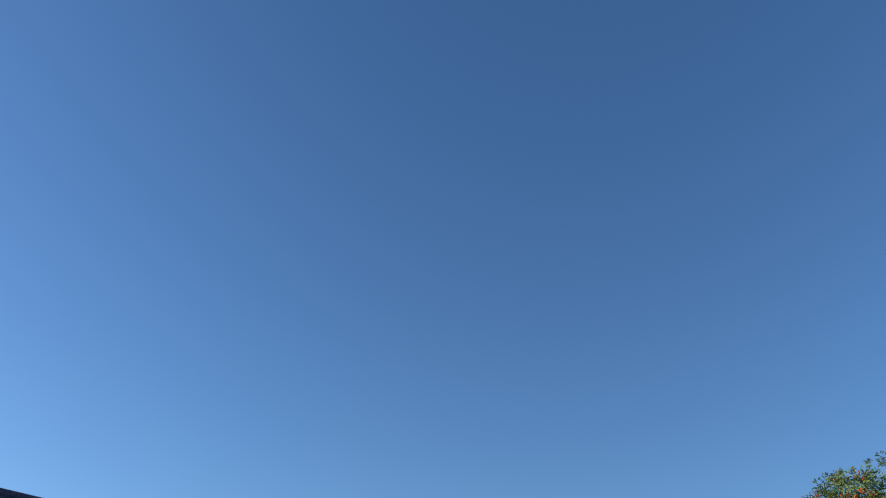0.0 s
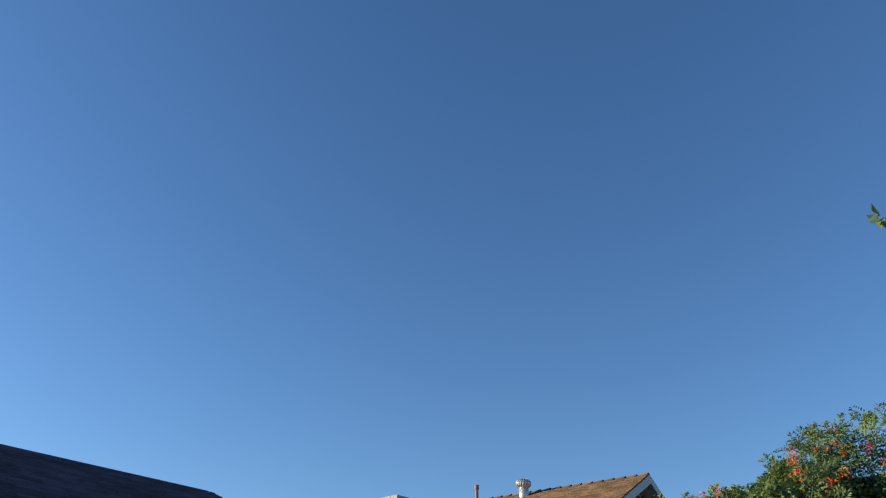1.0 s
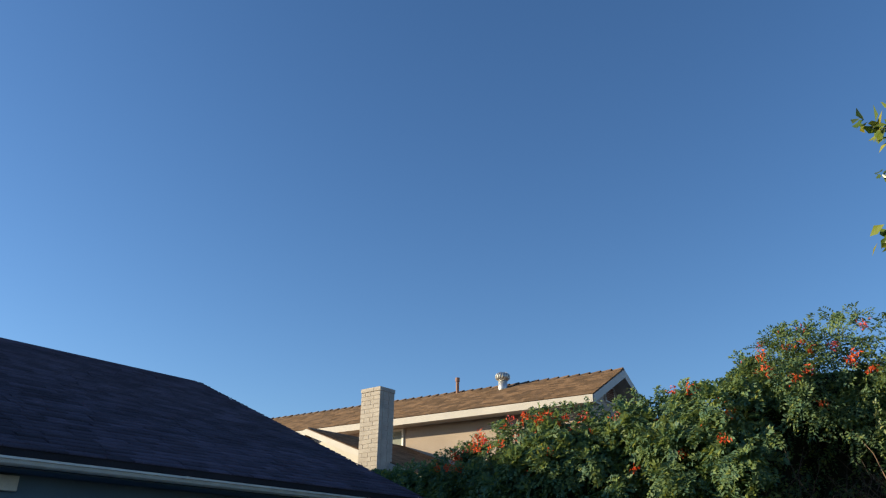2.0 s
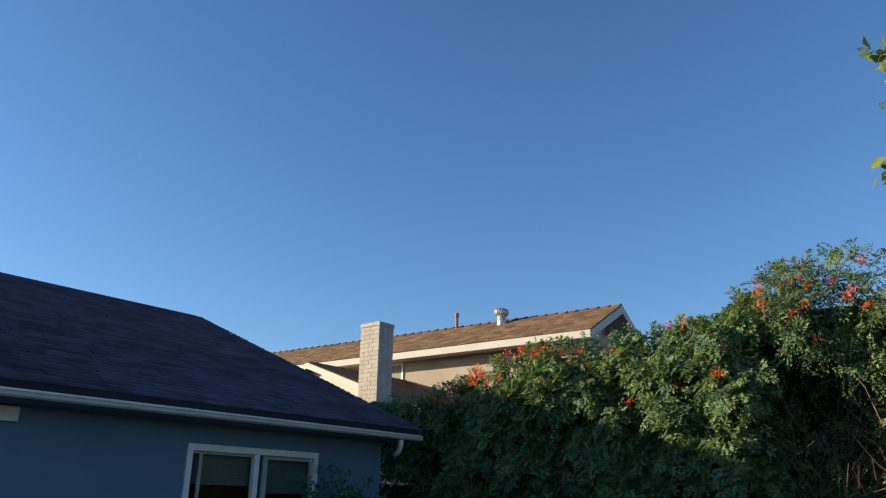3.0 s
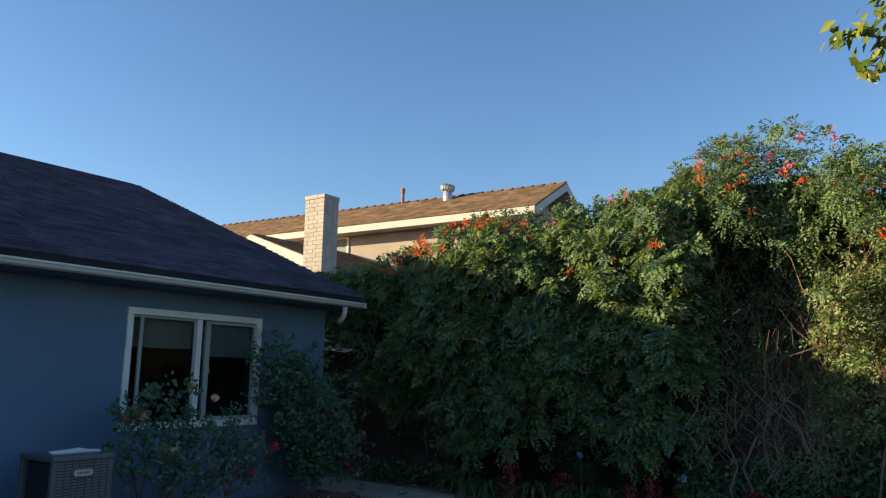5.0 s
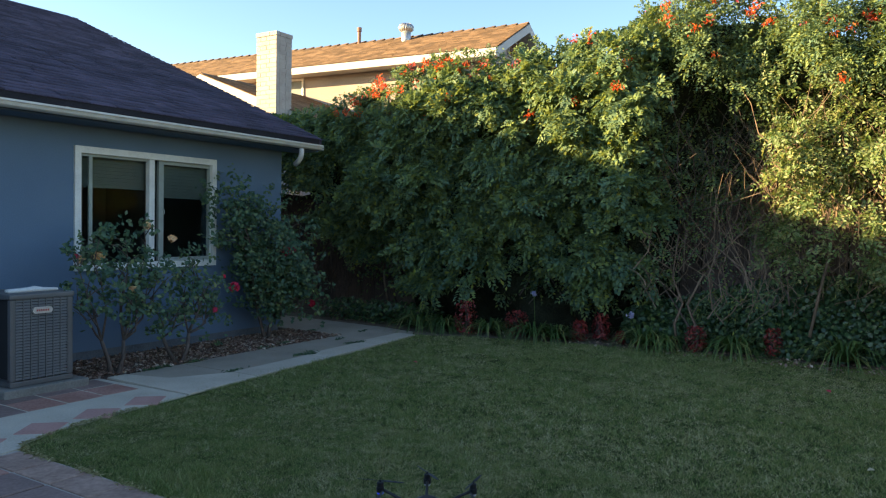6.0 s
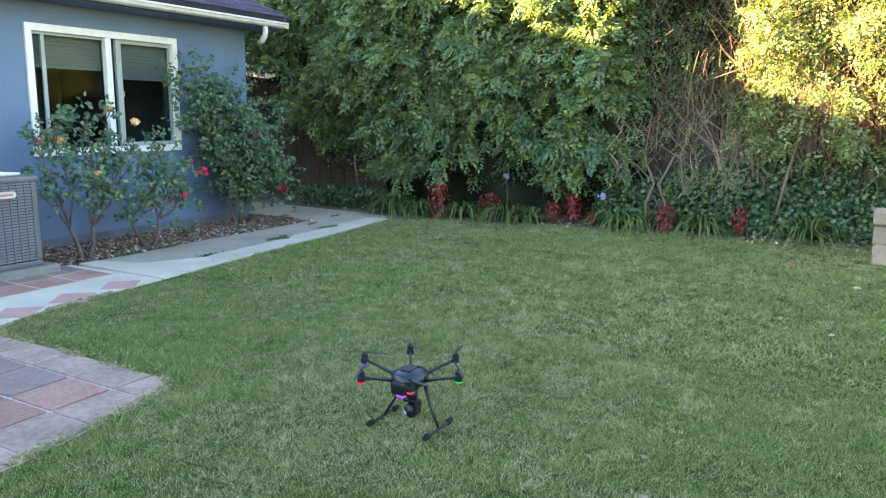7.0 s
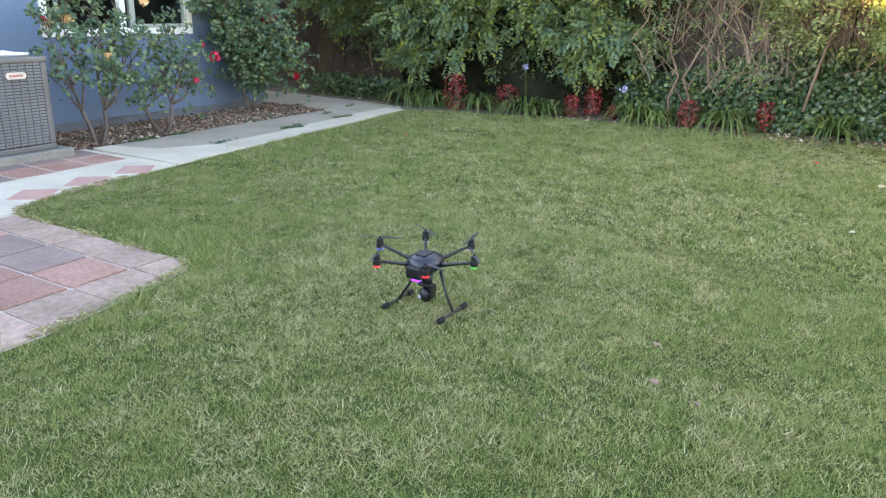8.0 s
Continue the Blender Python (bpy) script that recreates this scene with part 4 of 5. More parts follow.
def blossom(at, mat, size, count):
    n = count
    p = np.array(at) + RNG.normal(0, size * 0.55, (n, 3))
    mesh = leaf_mesh("blossom", p, RNG.normal(0, 1, (n, 3)) + np.array([-0.6, 0, 0.3]), size, 0.35, 0.1, -0.3)
    ob = link("blossom", mesh, mat, hedge)
    ob.matrix_parent_inverse = Matrix.Translation((-9.8, -4, 0))


for k in range(98):
    y = float(RNG.uniform(-0.2, 8.2))
    c = float(crest(np.array(y)))
    z = c - abs(float(RNG.normal(0, 0.55))) + 0.05
    if y > 7 and z < c - 0.5:
        z = c - 0.2
    x = float(front(np.array(y), np.array(z))) - 0.32
    blossom((x, y, z), M_ORANGE if RNG.random() < 0.82 else M_PINK, 0.062, int(RNG.integers(8, 20)))
for y, z in ((4.75, 1.75), (4.35, 1.85)):
    blossom((9.42, y, z), M_ORANGE, 0.06, 9)

# ---- ivy at the foot of the hedge ----
n = 20000
y = RNG.uniform(-2.0, 3.3, n)
z = RNG.uniform(0.03, 1.0, n) ** 1.0 * np.interp(y, [-2, 1.5, 3.3], [1.25, 0.95, 0.45])
x = 9.98 + 0.28 * z + RNG.normal(0, 0.07, n) + 0.08 * np.sin(4 * y)
tagged(link("ivy", leaf_mesh("ivy", np.stack([x, y, z], 1), np.tile([-0.8, 0, 0.6], (n, 1)), 0.06, 0.85, 0.06), M_IVY), "dark green ivy mat climbing the hedge foot", "ivy", kind="stuff")


def strap_plant(x, y, size):
    ob = thing("strap_leaf_plant", "clump of arching green strap leaves beside the lawn", "plant", (x, y, 0), "plants along the hedge bed")
    v, q = [], []
    for k in range(95):
        a, r, h = RNG.uniform(0, 2 * math.pi), RNG.uniform(0.5, 1.25) * size, RNG.uniform(0.3, 0.95) * size * 0.62
        u = np.array([math.cos(a), math.sin(a), 0])
        s = np.array([-math.sin(a), math.cos(a), 0]) * 0.015
        i = len(v)
        for t in (0, 0.35, 0.7, 1.0):
            p = u * (0.05 + r * t) + np.array([0, 0, 1.0]) * (h * 4 * t * (1 - t) * 0.9 + 0.12 * size * (1 - t))
            w = (1 - t * 0.85)
            v += [p - s * w, p + s * w]
        q += [(i + 2 * j, i + 2 * j + 1, i + 2 * j + 3, i + 2 * j + 2) for j in range(3)]
    link("leaves", poly_mesh("leaves", v, q), M_STRAP, ob)
    return ob


for x, y, s in ((9.22, 6.1, 0.48), (9.40, 5.05, 0.44), (9.40, 4.35, 0.46), (9.45, 4.05, 0.40), (9.62, 2.85, 0.52), (9.66, 2.62, 0.40), (9.72, 1.78, 0.52), (9.80, 0.58, 0.56), (9.28, 5.72, 0.42)):
    strap_plant(x, y, s)


def red_plant(x, y, h, w):
    ob = thing("red_leaf_shrub", "small upright shrub with dark red leaves", "shrub", (x, y, 0), "red shrubs along the hedge bed")
    n = 230
    t = RNG.uniform(0.12, 1, n)
    a = RNG.uniform(0, 2 * math.pi, n)
    r = w * np.sqrt(RNG.uniform(0.1, 1, n)) * (0.7 + 0.5 * np.sin(t * 3))
    link("leaves", leaf_mesh("leaves", np.stack([r * np.cos(a), r * np.sin(a), t * h], 1), np.stack([np.cos(a), np.sin(a), np.full(n, 0.5)], 1), 0.055, 0.42), M_REDLEAF, ob)
    for k in range(4):
        bm = bmesh.new()
        tube(bm, [(0, 0, 0), (RNG.normal(0, 0.03), RNG.normal(0, 0.03), h * 0.5), (RNG.normal(0, 0.06), RNG.normal(0, 0.06), h * 0.9)], [0.007, 0.005, 0.003], 4)
        part("stem", bm, M_BARK, ob)


for x, y, h, w in ((9.15, 5.29, 0.50, 0.15), (9.62, 4.72, 0.36, 0.15), (9.58, 3.74, 0.30, 0.10), (9.75, 3.50, 0.40, 0.11), (9.74, 3.22, 0.18, 0.06), (9.66, 2.22, 0.34, 0.12), (9.84, 1.34, 0.38, 0.09)):
    red_plant(x, y, h, w)
for x, y, h in ((9.62, 4.42, 0.62), (9.45, 6.15, 0.75), (9.72, 3.05, 0.42)):
    ob = thing("lily_flower", "pale lilac flower head on a thin green stalk", "flower", (x, y, 0), "lilac flowers")
    bm = bmesh.new()
    tube(bm, [(0, 0, 0), (-0.01, 0.01, h * 0.6), (-0.03, 0.02, h)], 0.005, 5)
    part("stalk", bm, M_STRAP, ob)
    n = 40
    link("petals", leaf_mesh("petals", RNG.normal(0, 0.018, (n, 3)) + [-0.03, 0.02, h], RNG.normal(0, 1, (n, 3)), 0.05), M_LILAC, ob)


# ---- rose bushes by the blue wall ----
def rose_bush(x, y, label, branches, leaf_count, spread, blooms):
    ob = thing("rose_bush", label, "rose bush", (x, y, 0), "rose bushes by the wall")
    tips = []
    forks = []
    for sx in (-0.5, 0.5):
        base, fork = Vector((sx * 0.06, 0, -0.01)), Vector((sx * 0.28 + RNG.normal(0, 0.03), 0.04, 0.30 + RNG.uniform(0, 0.1)))
        bm = bmesh.new()
        tube(bm, [base, base.lerp(fork, 0.5) + Vector((RNG.normal(0, 0.02), 0, 0)), fork], [0.029, 0.021, 0.019], 7)
        part("trunk", bm, M_BARK, ob, "", True)
        forks.append(fork)
    for k, (dx, dy, h) in enumerate(branches):
        bm = bmesh.new()
        f = forks[0] if dx < 0.1 else forks[1]
        e = Vector((dx, dy, h))
        p = [f, f.lerp(e, 0.35) + Vector((RNG.normal(0, 0.06), RNG.normal(0, 0.04), -0.02)), f.lerp(e, 0.7) + Vector((RNG.normal(0, 0.05), RNG.normal(0, 0.04), 0.03)), e]
        tube(bm, p, [0.012, 0.010, 0.007, 0.004], 6)
        for j in range(5):
            q = p[2].lerp(p[3], j / 5) if j > 1 else p[1].lerp(p[2], 0.4 + 0.3 * j)
            e2 = q + Vector((RNG.normal(0, 0.17), RNG.normal(0, 0.12), RNG.uniform(0.06, 0.28)))
            tube(bm, [q, q.lerp(e2, 0.5) + Vector((0, 0, 0.03)), e2], [0.007, 0.005, 0.003], 5)
            tips.append(e2)
        tips.append(p[3])
        part("cane", bm, M_BARK, ob, "", True)
    t = np.array([list(v) for v in tips])
    leaf_count = int(leaf_count * 1.2)
    sprays = leaf_count // 7
    s = t[RNG.integers(0, len(t), sprays)] + RNG.normal(0, 1, (sprays, 3)) * np.array([spread, spread * 0.8, spread]) * 0.85
    c = s[RNG.integers(0, sprays, leaf_count)] + RNG.normal(0, 0.032, (leaf_count, 3))
    c[:, 2] = np.maximum(c[:, 2], 0.12)
    c[:, 1] = np.minimum(c[:, 1], 7.62 - y)
    leaves = link("leaves", leaf_mesh("leaves", c, np.tile([-0.2, -0.6, 0.6], (leaf_count, 1)), 0.058, 0.66, 0.07), M_ROSE, ob)
    leaves["kind"] = "stuff"
    for bx, by, bz, mat, s in blooms:
        n = 26
        dirs = unit(RNG.normal(0, 1, (n, 3)))
        link("bloom", leaf_mesh("bloom", np.array([bx - x, by - y, bz]) + dirs * s * 0.45, dirs, s, 0.9, 0.15, 0), mat, ob, "peach rose bloom" if mat is M_PEACH else "crimson rose bloom")


rose_bush(4.60, 6.72, "rose bush with peach blooms against the blue wall", [(-0.35, 0.1, 1.15), (-0.15, 0.2, 1.2), (0.25, 0.2, 1.35), (0.55, 0.3, 1.45), (0.6, 0.15, 1.0), (0.1, 0.1, 1.0), (-0.42, 0.0, 0.78), (-0.2, -0.05, 0.62), (0.22, -0.05, 0.65), (0.42, 0.1, 0.75)], 1250, 0.11,
          [(4.42, 7.0, 1.16, M_PEACH, 0.06), (4.60, 7.0, 1.18, M_PEACH, 0.085), (5.17, 7.0, 1.50, M_PEACH, 0.06), (5.58, 7.1, 1.36, M_PEACH, 0.06), (4.72, 6.6, 0.86, M_PEACH, 0.055), (4.30, 6.9, 1.2, M_REDROSE, 0.035)])
rose_bush(5.38, 6.72, "low rose bush with one crimson bloom against the wall", [(-0.3, 0.1, 0.75), (0.1, 0.2, 0.95), (0.45, 0.2, 0.9), (0.75, 0.2, 0.62), (0.3, 0.0, 0.7), (-0.2, 0.0, 0.5), (0.35, 0.05, 0.48), (0.6, 0.1, 0.5)], 900, 0.11,
          [(6.33, 6.9, 0.77, M_REDROSE, 0.085), (6.2, 6.95, 0.9, M_REDROSE, 0.035), (5.85, 6.7, 0.55, M_REDROSE, 0.04)])
rose_bush(7.22, 7.26, "tall rose bush with red blooms at the house corner", [(-0.5, 0.0, 1.75), (-0.25, 0.1, 1.85), (0.1, 0.1, 1.7), (0.3, 0.0, 1.4), (0.5, -0.1, 1.15), (-0.15, -0.1, 1.1), (0.25, -0.15, 0.85), (-0.35, 0.05, 1.3), (-0.2, -0.1, 0.65), (0.15, -0.15, 0.5), (0.38, -0.1, 0.65), (0.0, -0.1, 0.4), (-0.3, 0.0, 0.9), (-0.45, -0.05, 1.5), (0.2, -0.05, 1.2)], 7000, 0.15,
          [(7.42, 7.1, 1.18, M_REDROSE, 0.085), (7.54, 7.1, 1.19, M_REDROSE, 0.06), (7.75, 7.1, 0.9, M_REDROSE, 0.06), (7.93, 7.1, 0.43, M_REDROSE, 0.07)])

# ---- air conditioner on its pad ----
pad = bmesh.new()
box(pad, 3.36, 4.13, 6.42, 7.22, -0.02, 0.085, 0.012)
tagged(part("equipment_pad", pad, M_PAD), "grey concrete pad under the air conditioner", "concrete pad")
A0, A1, B0, B1, AZ0, AZ1 = 3.45, 4.02, 6.50, 7.08, 0.087, 0.90
ac = thing("air_conditioner", "grey louvred outdoor air conditioner on a concrete pad", "air conditioner", (3.6, 6.85, 0.087))


def acpart(name, bm, mat, label="", parent=None):
    ob = part(name, bm, mat, parent or ac, label)
    if not parent:
        ob.matrix_parent_inverse = Matrix.Translation((-3.6, -6.85, -0.087))
    return ob


acpart("coil", boxes((A0 + 0.05, A1 - 0.05, B0 + 0.05, B1 - 0.05, AZ0 + 0.04, AZ1 - 0.05)), M_ACD)
acpart("base_pan", boxes((A0, A1, B0, B1, AZ0, AZ0 + 0.05), bevel=0.01), M_AC)
acpart("top_cover", boxes((A0 - 0.01, A1 + 0.01, B0 - 0.01, B1 + 0.01, AZ1 - 0.05, AZ1), bevel=0.015), M_AC)
for x, y in ((A0, B0), (A1 - 0.05, B0), (A0, B1 - 0.05), (A1 - 0.05, B1 - 0.05)):
    acpart("corner_post", boxes((x, x + 0.05, y, y + 0.05, AZ0 + 0.05, AZ1 - 0.05), bevel=0.012), M_AC)
for i in range(7):
    u = A0 + 0.05 + (A1 - A0 - 0.1) * i / 7
    w = (A1 - A0 - 0.1) / 7
    acpart("louvre_rib", boxes((u + w - 0.007, u + w + 0.001, B0 - 0.003, B0 + 0.012, AZ0 + 0.05, AZ1 - 0.05)), M_AC)
    v = B0 + 0.05 + (B1 - B0 - 0.1) * i / 7
    acpart("louvre_rib", boxes((A1 - 0.012, A1 + 0.003, v + w - 0.007, v + w + 0.001, AZ0 + 0.05, AZ1 - 0.05)), M_AC)
for k in range(27):
    z = AZ0 + 0.062 + k * 0.0262
    bm = bmesh.new()
    prism(bm, [(B0 + 0.001, z), (B0 + 0.008, z + 0.019), (B0 + 0.012, z + 0.018), (B0 + 0.005, z - 0.002)], "x", A0 + 0.05, A1 - 0.05)
    acpart("louvre", bm, M_AC)
    bm = bmesh.new()
    prism(bm, [(A1 - 0.001, z), (A1 - 0.008, z + 0.019), (A1 - 0.012, z + 0.018), (A1 - 0.005, z - 0.002)], "y", B0 + 0.05, B1 - 0.05)
    acpart("louvre", bm, M_AC)
bm = bmesh.new()
oval = [(3.725 + (0.062 if math.cos(a) > 0 else -0.062) + 0.028 * math.cos(a), 0.749 + 0.029 * math.sin(a)) for a in [math.pi / 12 + k * math.pi / 6 for k in range(12)]]
prism(bm, oval, "y", B0 - 0.022, B0 - 0.004)
bmesh.ops.recalc_face_normals(bm, faces=bm.faces[:])
badge = acpart("badge", bm, M_BADGE, "oval silver maker's badge")
for k in range(6):
    acpart("badge_mark", boxes((3.668 + k * 0.020, 3.680 + k * 0.020, B0 - 0.0245, B0 - 0.0215, 0.740, 0.758)), M_MARK, "", badge)
bm = bmesh.new()
for pts, r in (((( -0.22, -0.05, 0.03), (0.0, -0.02, 0.035), (0.22, -0.07, 0.03)), 0.020), (((-0.20, 0.03, 0.03), (0.02, 0.05, 0.03), (0.24, 0.0, 0.028)), 0.018), (((-0.05, -0.02, 0.045), (0.04, 0.0, 0.05), (0.12, -0.03, 0.04)), 0.016)):
    tube(bm, pts, [r * 0.9, r * 1.5, r * 0.8], 8)
cloth = part("work_gloves", bm, M_CLOTH, None, "", True)
cloth.location, cloth.scale = (3.74, 6.72, 0.888), (1, 1, 0.8)
tagged(cloth, "crumpled white work gloves on the air conditioner", "gloves")

# ---- end of a low block wall beside the bed ----
post = thing("stone_planter_wall", "low tan block wall end at the bed's edge", "stone wall", (8.87, -0.36, 0))
for name, z0, z1, o in (("block", -0.02, 0.20, 0.0), ("block", 0.212, 0.40, 0.008), ("cap_stone", 0.412, 0.56, 0.025)):
    bm = bmesh.new()
    box(bm, -0.15 - o, 0.15 + o, -0.26 - o, 0.26 + o, z0, z1, 0.02)
    for v in bm.verts:
        v.co += Vector((noise.noise(v.co * 3), noise.noise(v.co * 3 + Vector((9, 0, 0))), 0)) * 0.02
    part(name, bm, M_STONE, post)
part("mortar_core", boxes((-0.13, 0.13, -0.24, 0.24, 0.0, 0.43)), M_GROUT, post)

# ---- things on the lawn ----
for x, y, s, mat, label in ((7.25, 0.0, 0.13, M_FALLEN, "large bleached fallen leaf on the lawn"), (5.55, 0.13, 0.065, M_FALLEN, "pale fallen leaf on the lawn"), (8.07, 0.59, 0.07, M_REDROSE, "fallen crimson petal on the grass"),
                            (6.9, 4.62, 0.05, M_REDROSE, "fallen red petal on the grass"), (2.71, 0.66, 0.045, M_LITTER, "curled brown leaf on the lawn"), (2.63, 0.48, 0.045, M_LITTER, "small brown leaf lying in the grass"), (3.06, 0.75, 0.035, M_LITTER, "curled brown sliver of leaf in the grass"), (6.49, 0.79, 0.06, M_LITTER, "brown fallen leaf on the lawn")):
    mesh = leaf_mesh("fallen_leaf", np.zeros((2, 3)), np.tile([0, 0, 3.0], (2, 1)), s, 0.7, 0.12)
    ob = link("fallen_leaf" if mat is not M_REDROSE else "fallen_petal", mesh, mat)
    ob.location = (x, y, 0.03)
    tagged(ob, label, "leaf" if mat is not M_REDROSE else "petal", "litter on the lawn")

# ---- citrus tree, whose branch tips hang into view ----
tree = thing("citrus_tree", "citrus tree with glossy yellow-green leaves", "tree", (5.4, -2.0, 0))
bm = bmesh.new()
tube(bm, [(0, 0, -0.02), (0.03, 0.02, 0.8), (-0.02, 0.1, 1.5), (-0.1, 0.3, 2.4), (-0.1, 0.5, 3.4)], [0.13, 0.10, 0.09, 0.06, 0.03], 10)
part("trunk", bm, M_BARK, tree, "", True)
CIT = [(4.9, 0.40, 4.58), (4.9, 0.36, 4.20), (4.9, 0.45, 3.78), (4.95, 0.30, 3.55), (4.95, 0.22, 4.70), (5.0, 0.18, 4.40), (5.0, 0.24, 3.95), (5.2, 0.0, 4.9), (5.3, -0.1, 4.2), (5.6, -0.6, 5.2), (5.9, -0.5, 4.5), (5.1, -1.2, 5.0), (6.0, -1.6, 4.6), (5.0, -2.4, 4.4), (6.2, -2.6, 4.2), (5.4, -2.0, 5.5)]
pts = []
for c in CIT:
    bm = bmesh.new()
    e = Vector(c) - Vector((5.4, -2.0, 0))
    s = Vector((-0.1, 0.4, 2.9))
    m = s.lerp(e, 0.55) + Vector((0, 0, 0.12))
    tube(bm, [s, m, e], [0.03, 0.014, 0.004], 5)
    part("limb", bm, M_BARK, tree, "", True)
    for t, cnt in ((1.0, 15), (0.95, 20), (0.89, 22), (0.78, 24)):
        p = m.lerp(e, (t - 0.55) / 0.45)
        pts.append(np.array(p) + RNG.normal(0, 1, (cnt, 3)) * np.array([0.07, 0.045, 0.055]))
at = np.concatenate(pts)
crown = link("crown", leaf_mesh("crown", at, np.tile([-0.55, 0.55, 0.35], (len(at), 1)), 0.112, 0.46, 0.08), M_CITRUS, tree)
crown["kind"] = "stuff"

# ---- landed hexacopter ----
DC = Vector((2.935, 1.828, 0.0))
drone = thing("hexacopter_drone", "black six-rotor camera drone landed on the lawn", "drone", tuple(DC))
bm = bmesh.new()
lathe(bm, [(0.045, 0.165), (0.075, 0.170), (0.092, 0.190), (0.095, 0.205), (0.085, 0.222), (0.055, 0.236), (0.015, 0.240)], (0, 0, 0), 24)
for v in bm.verts:
    v.co.x *= 1.12
    v.co.y *= 0.92
body = part("body", bm, M_SHELL, drone, "graphite plastic body shell", True)
part("battery", boxes((-0.115, -0.02, -0.042, 0.042, 0.150, 0.205), bevel=0.012), M_BLACK, body)
part("deck_panel", boxes((-0.05, 0.04, -0.028, 0.028, 0.236, 0.2435), bevel=0.003), M_BLACK, body)
part("status_light", boxes((-0.106, -0.088, -0.030, 0.014, 0.141, 0.150), bevel=0.003), M_LVIOLET, body, "glowing violet status light")
ROTORS = [(150, M_LRED, 20), (-150, M_LRED, 75), (-90, M_LGREEN, 40), (90, M_LBLUE, 110), (-30, M_LWHITE, 10), (30, M_LWHITE, 60)]
for ang, led, blade in ROTORS:
    a = radians(ang + 2)
    u = Vector((math.cos(a), math.sin(a), 0))
    e = u * 0.262
    bm = bmesh.new()
    tube(bm, [u * 0.075 + Vector((0, 0, 0.20)), u * 0.115 + Vector((0, 0, 0.206)), u * 0.20 + Vector((0, 0, 0.226)), e + Vector((0, 0, 0.238))], [0.015, 0.0085, 0.0065, 0.0075], 8)
    arm = part("arm", bm, M_BLACK, drone, "", True)
    bm = bmesh.new()
    lathe(bm, [(0.014, 0.222), (0.0195, 0.225), (0.0195, 0.245), (0.0165, 0.247), (0.0165, 0.264), (0.012, 0.267)], tuple(e), 14)
    part("motor", bm, M_BLACK, arm, "black motor housing")
    bm = bmesh.new()
    lathe(bm, [(0.009, 0.213), (0.015, 0.2155), (0.0165, 0.2215)], tuple(e), 12)
    part("position_light", bm, led, arm, "coloured position light", True)
    bm = bmesh.new()
    for s in (1, -1):
        b = radians(blade)
        w = Vector((math.cos(b), math.sin(b), 0)) * s
        q = Vector((-w.y, w.x, 0))
        rows = []
        for t, wd, tw in ((0.008, 0.004, 0.0012), (0.04, 0.007, 0.0015), (0.08, 0.006, 0.0008), (0.118, 0.003, 0.0003)):
            c = e + w * t + Vector((0, 0, 0.2710))
            rows.append([bm.verts.new(c + q * wd + Vector((0, 0, tw))), bm.verts.new(c - q * wd - Vector((0, 0, tw))), bm.verts.new(c - q * wd - Vector((0, 0, tw - 0.0015))), bm.verts.new(c + q * wd + Vector((0, 0, tw + 0.0015)))])
        for r0, r1 in zip(rows, rows[1:]):
            for k in range(4):
                bm.faces.new((r0[k], r0[(k + 1) % 4], r1[(k + 1) % 4], r1[k]))
        bm.faces.new(rows[-1])
        bm.faces.new(rows[0][::-1])
    lathe(bm, [(0.006, 0.266), (0.006, 0.274), (0.003, 0.276)], tuple(e), 8)
    part("propeller", bm, M_BLACK, arm, "two-bladed propeller at rest")
for s in (1, -1):
    bm = bmesh.new()
    tube(bm, [(-0.02, 0.06 * s, 0.175), (-0.04, 0.10 * s, 0.10), (-0.055, 0.155 * s, 0.018)], [0.009, 0.006, 0.006], 8)
    leg = part("landing_leg", bm, M_BLACK, drone, "", True)
    bm = bmesh.new()
    tube(bm, [(-0.185, 0.155 * s, 0.018), (0.065, 0.160 * s, 0.018)], 0.006, 8)
    part("skid", bm, M_BLACK, leg)
    for x in (-0.185, 0.03):
        bm = bmesh.new()
        tube(bm, [(x - 0.005, 0.156 * s, 0.018), (x + 0.004, 0.156 * s, 0.018), (x + 0.034, 0.156 * s, 0.018), (x + 0.042, 0.156 * s, 0.018)], [0.010, 0.014, 0.014, 0.010], 10)
        part("foam_sleeve", bm, M_RUBBER, leg, "", True)
bm = bmesh.new()
tube(bm, [(-0.02, -0.01, 0.168), (-0.02, -0.01, 0.12)], [0.03, 0.022], 12)
gim = part("gimbal", bm, M_BLACK, drone, "three-axis camera gimbal", True)
part("gimbal_yoke", boxes((-0.045, 0.0, -0.048, -0.038, 0.065, 0.125), (-0.045, 0.0, -0.042, 0.03, 0.115, 0.128), bevel=0.004), M_BLACK, gim)
bm = bmesh.new()
bmesh.ops.create_uvsphere(bm, u_segments=18, v_segments=12, radius=0.034, matrix=Matrix.Translation((-0.02, -0.004, 0.075)))
camera_ball = part("camera_ball", bm, M_BLACK, gim, "round black camera head", True)
bm = bmesh.new()
tube(bm, [(-0.046, 0.012, 0.068), (-0.056, 0.016, 0.066)], [0.010, 0.009], 12)
part("lens", bm, M_LENSGL, camera_ball, "silver-ringed lens", True)

# the body sits a little off the middle of its skids
for ob in drone.children:
    if not ob.name.startswith("landing_leg"):
        ob.location = (-0.016, 0.028, 0)
    if ob.name.startswith("gimbal"):
        ob.location = (-0.012, 0.016, -0.014)
drone.scale = (1, 1, 1.15)

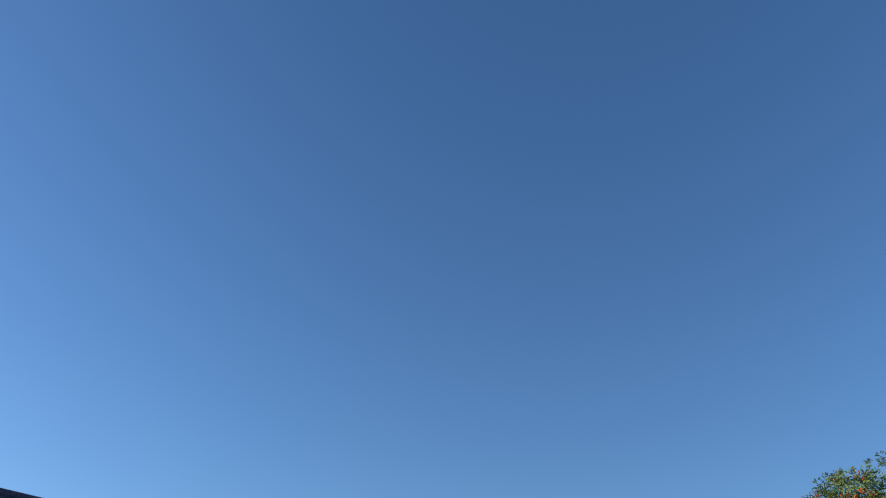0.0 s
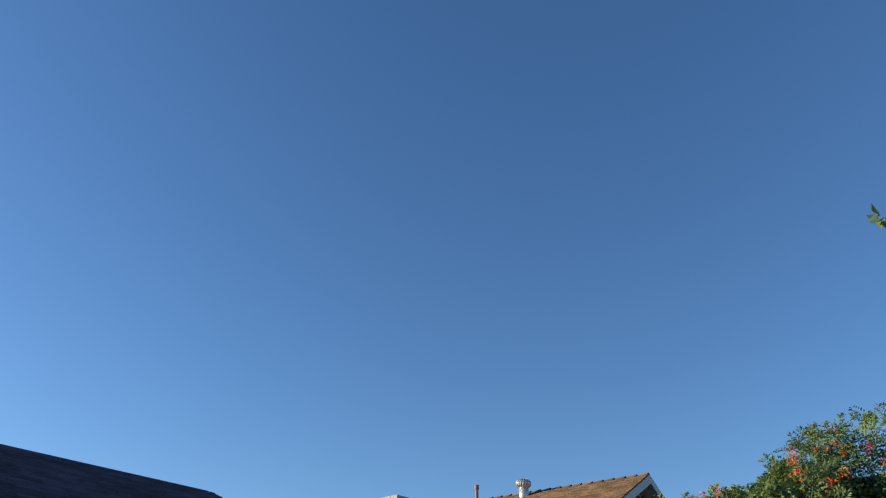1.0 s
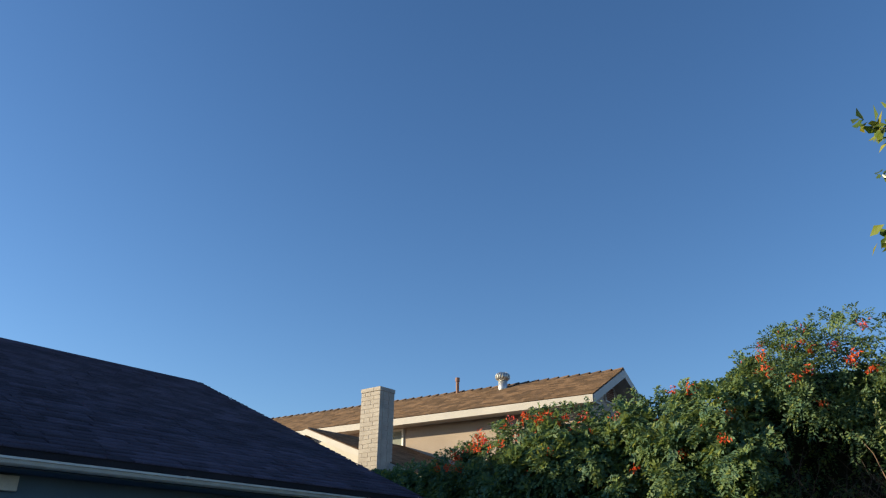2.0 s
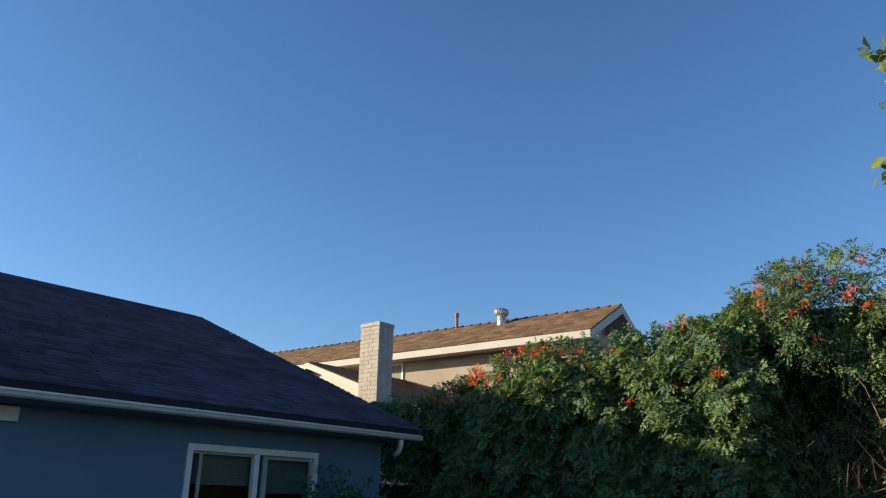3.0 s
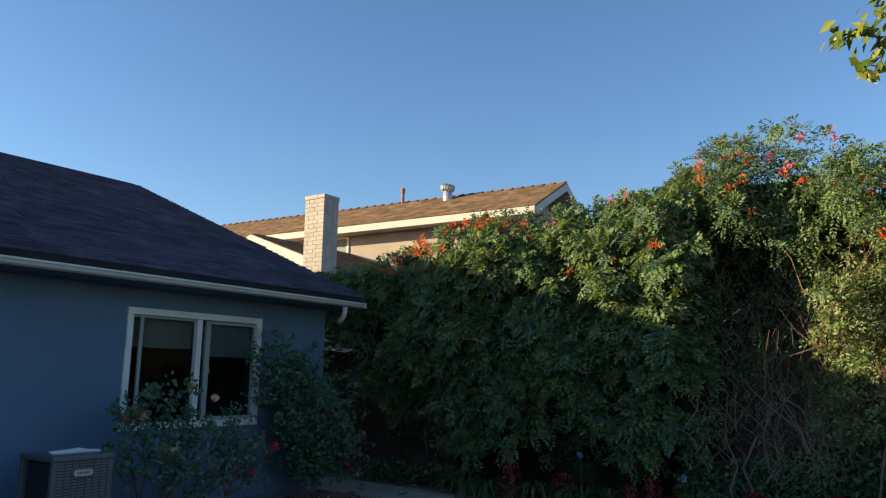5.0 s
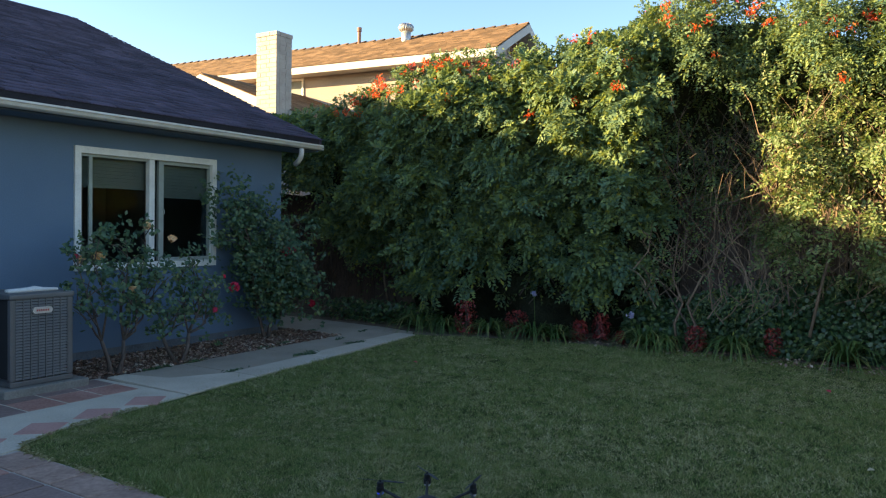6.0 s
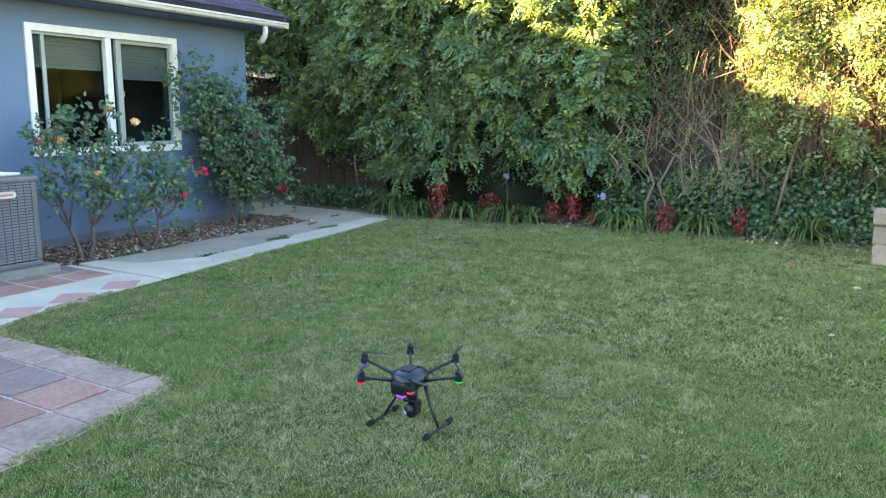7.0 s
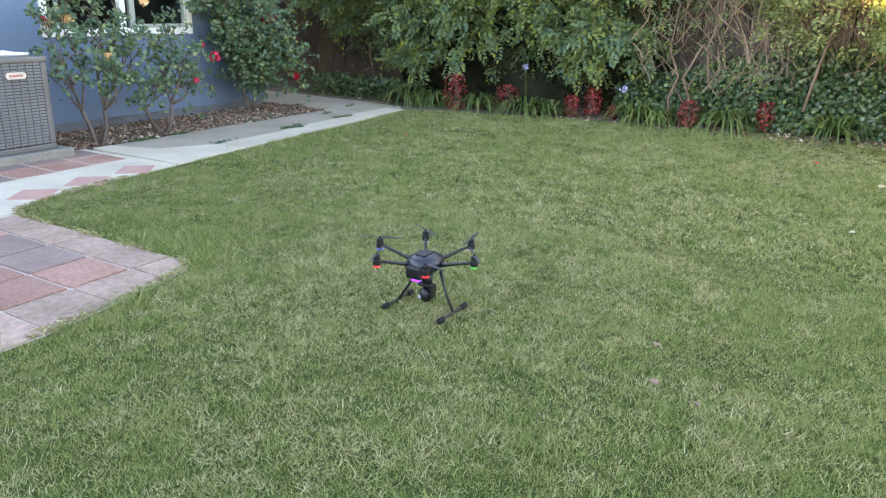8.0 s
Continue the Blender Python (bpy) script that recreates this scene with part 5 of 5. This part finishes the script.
# ---- roof shingles and chimney bricks, piece by piece ----
norm = Vector((0, -SL, 1)).normalized()
slope_len = math.hypot(RIDGE_Y - EAVE_Y, RIDGE_Z - EAVE_Z)
su = Vector((0, RIDGE_Y - EAVE_Y, RIDGE_Z - EAVE_Z)).normalized()


def on_house(a, s, t):
    return tuple(Vector((a, EAVE_Y - 0.03, EAVE_Z - 0.013)) + su * s + norm * t)


rows = shingle_rows(-1.0, RAKE_X, slope_len, 0.143, 0.30, 0.013)
near = [r for r in rows if r[2] < 1.55 and r[0] > 3.6][:290]
chosen = set(near)
roof = [o for o in house.children if o.name.startswith("roof")][0]
verts, quads = shingle_geometry([r for r in rows if r not in chosen], on_house)
link("shingle_field", poly_mesh("shingle_field", verts, quads), M_SHINGLE, roof)["kind"] = "stuff"
for r in near:
    verts, quads = shingle_geometry([r], on_house)
    link("shingle", poly_mesh("shingle", verts, quads), M_SHINGLE, roof)

nroof = [o for o in neigh.children if o.name.startswith("roof")]
nlen = math.hypot(NX - EX, NZ - EZ)
nu, nn = Vector((NX - EX, 0, NZ - EZ)).normalized(), Vector((-(NZ - EZ), 0, NX - EX)).normalized()
rows = shingle_rows(NY0, NY1, nlen, 0.14, 0.28, 0.014)
verts, quads = shingle_geometry(rows, lambda a, s, t: tuple(Vector((EX - 0.03, a, EZ)) + nu * s + nn * (t + 0.002)))
link("shingle_field", poly_mesh("shingle_field", verts, quads), M_BROWN, nroof[0])["kind"] = "stuff"
wu = Vector((0, 1, 0.36)).normalized()
wnm = Vector((0, -0.36, 1)).normalized()
rows = shingle_rows(WX - 0.27, 16.5, 4.13 * math.hypot(1, 0.36), 0.14, 0.28, 0.014)
verts, quads = shingle_geometry(rows, lambda a, s, t: tuple(Vector((a, 10.6, WZ - 0.36 * 4.13)) + wu * s + wnm * (t + 0.002)))
link("shingle_field", poly_mesh("shingle_field", verts, quads), M_BROWN, nroof[1])["kind"] = "stuff"

course = 0.098
for k in range(30):
    z1 = CZ - k * course
    z0 = z1 - course + 0.012
    o = 0.012 if k == 0 else 0.0
    half = 0.30 if k % 2 else 0.20
    for lo, hi in ((CY0 - o, CY0 + half - 0.006), (CY0 + half + 0.006, CY1 - 0.13 + o if k % 2 else CY1 + o)):
        part("brick", boxes((CX0 - o, CX0 + 0.1, lo, hi, z0, z1)), M_BRICK, chimney)
    if k % 2:
        part("brick", boxes((CX0 - o, CX0 + 0.1, CY1 - 0.118, CY1 + o, z0, z1)), M_BRICK, chimney)
    for lo, hi in ((CX0 + 0.112, CX0 + 0.34 - half * 0.2), (CX0 + 0.352 - half * 0.2, CX1 + o)):
        part("brick", boxes((lo, hi, CY0 - o, CY0 + 0.1, z0, z1)), M_BRICK, chimney)
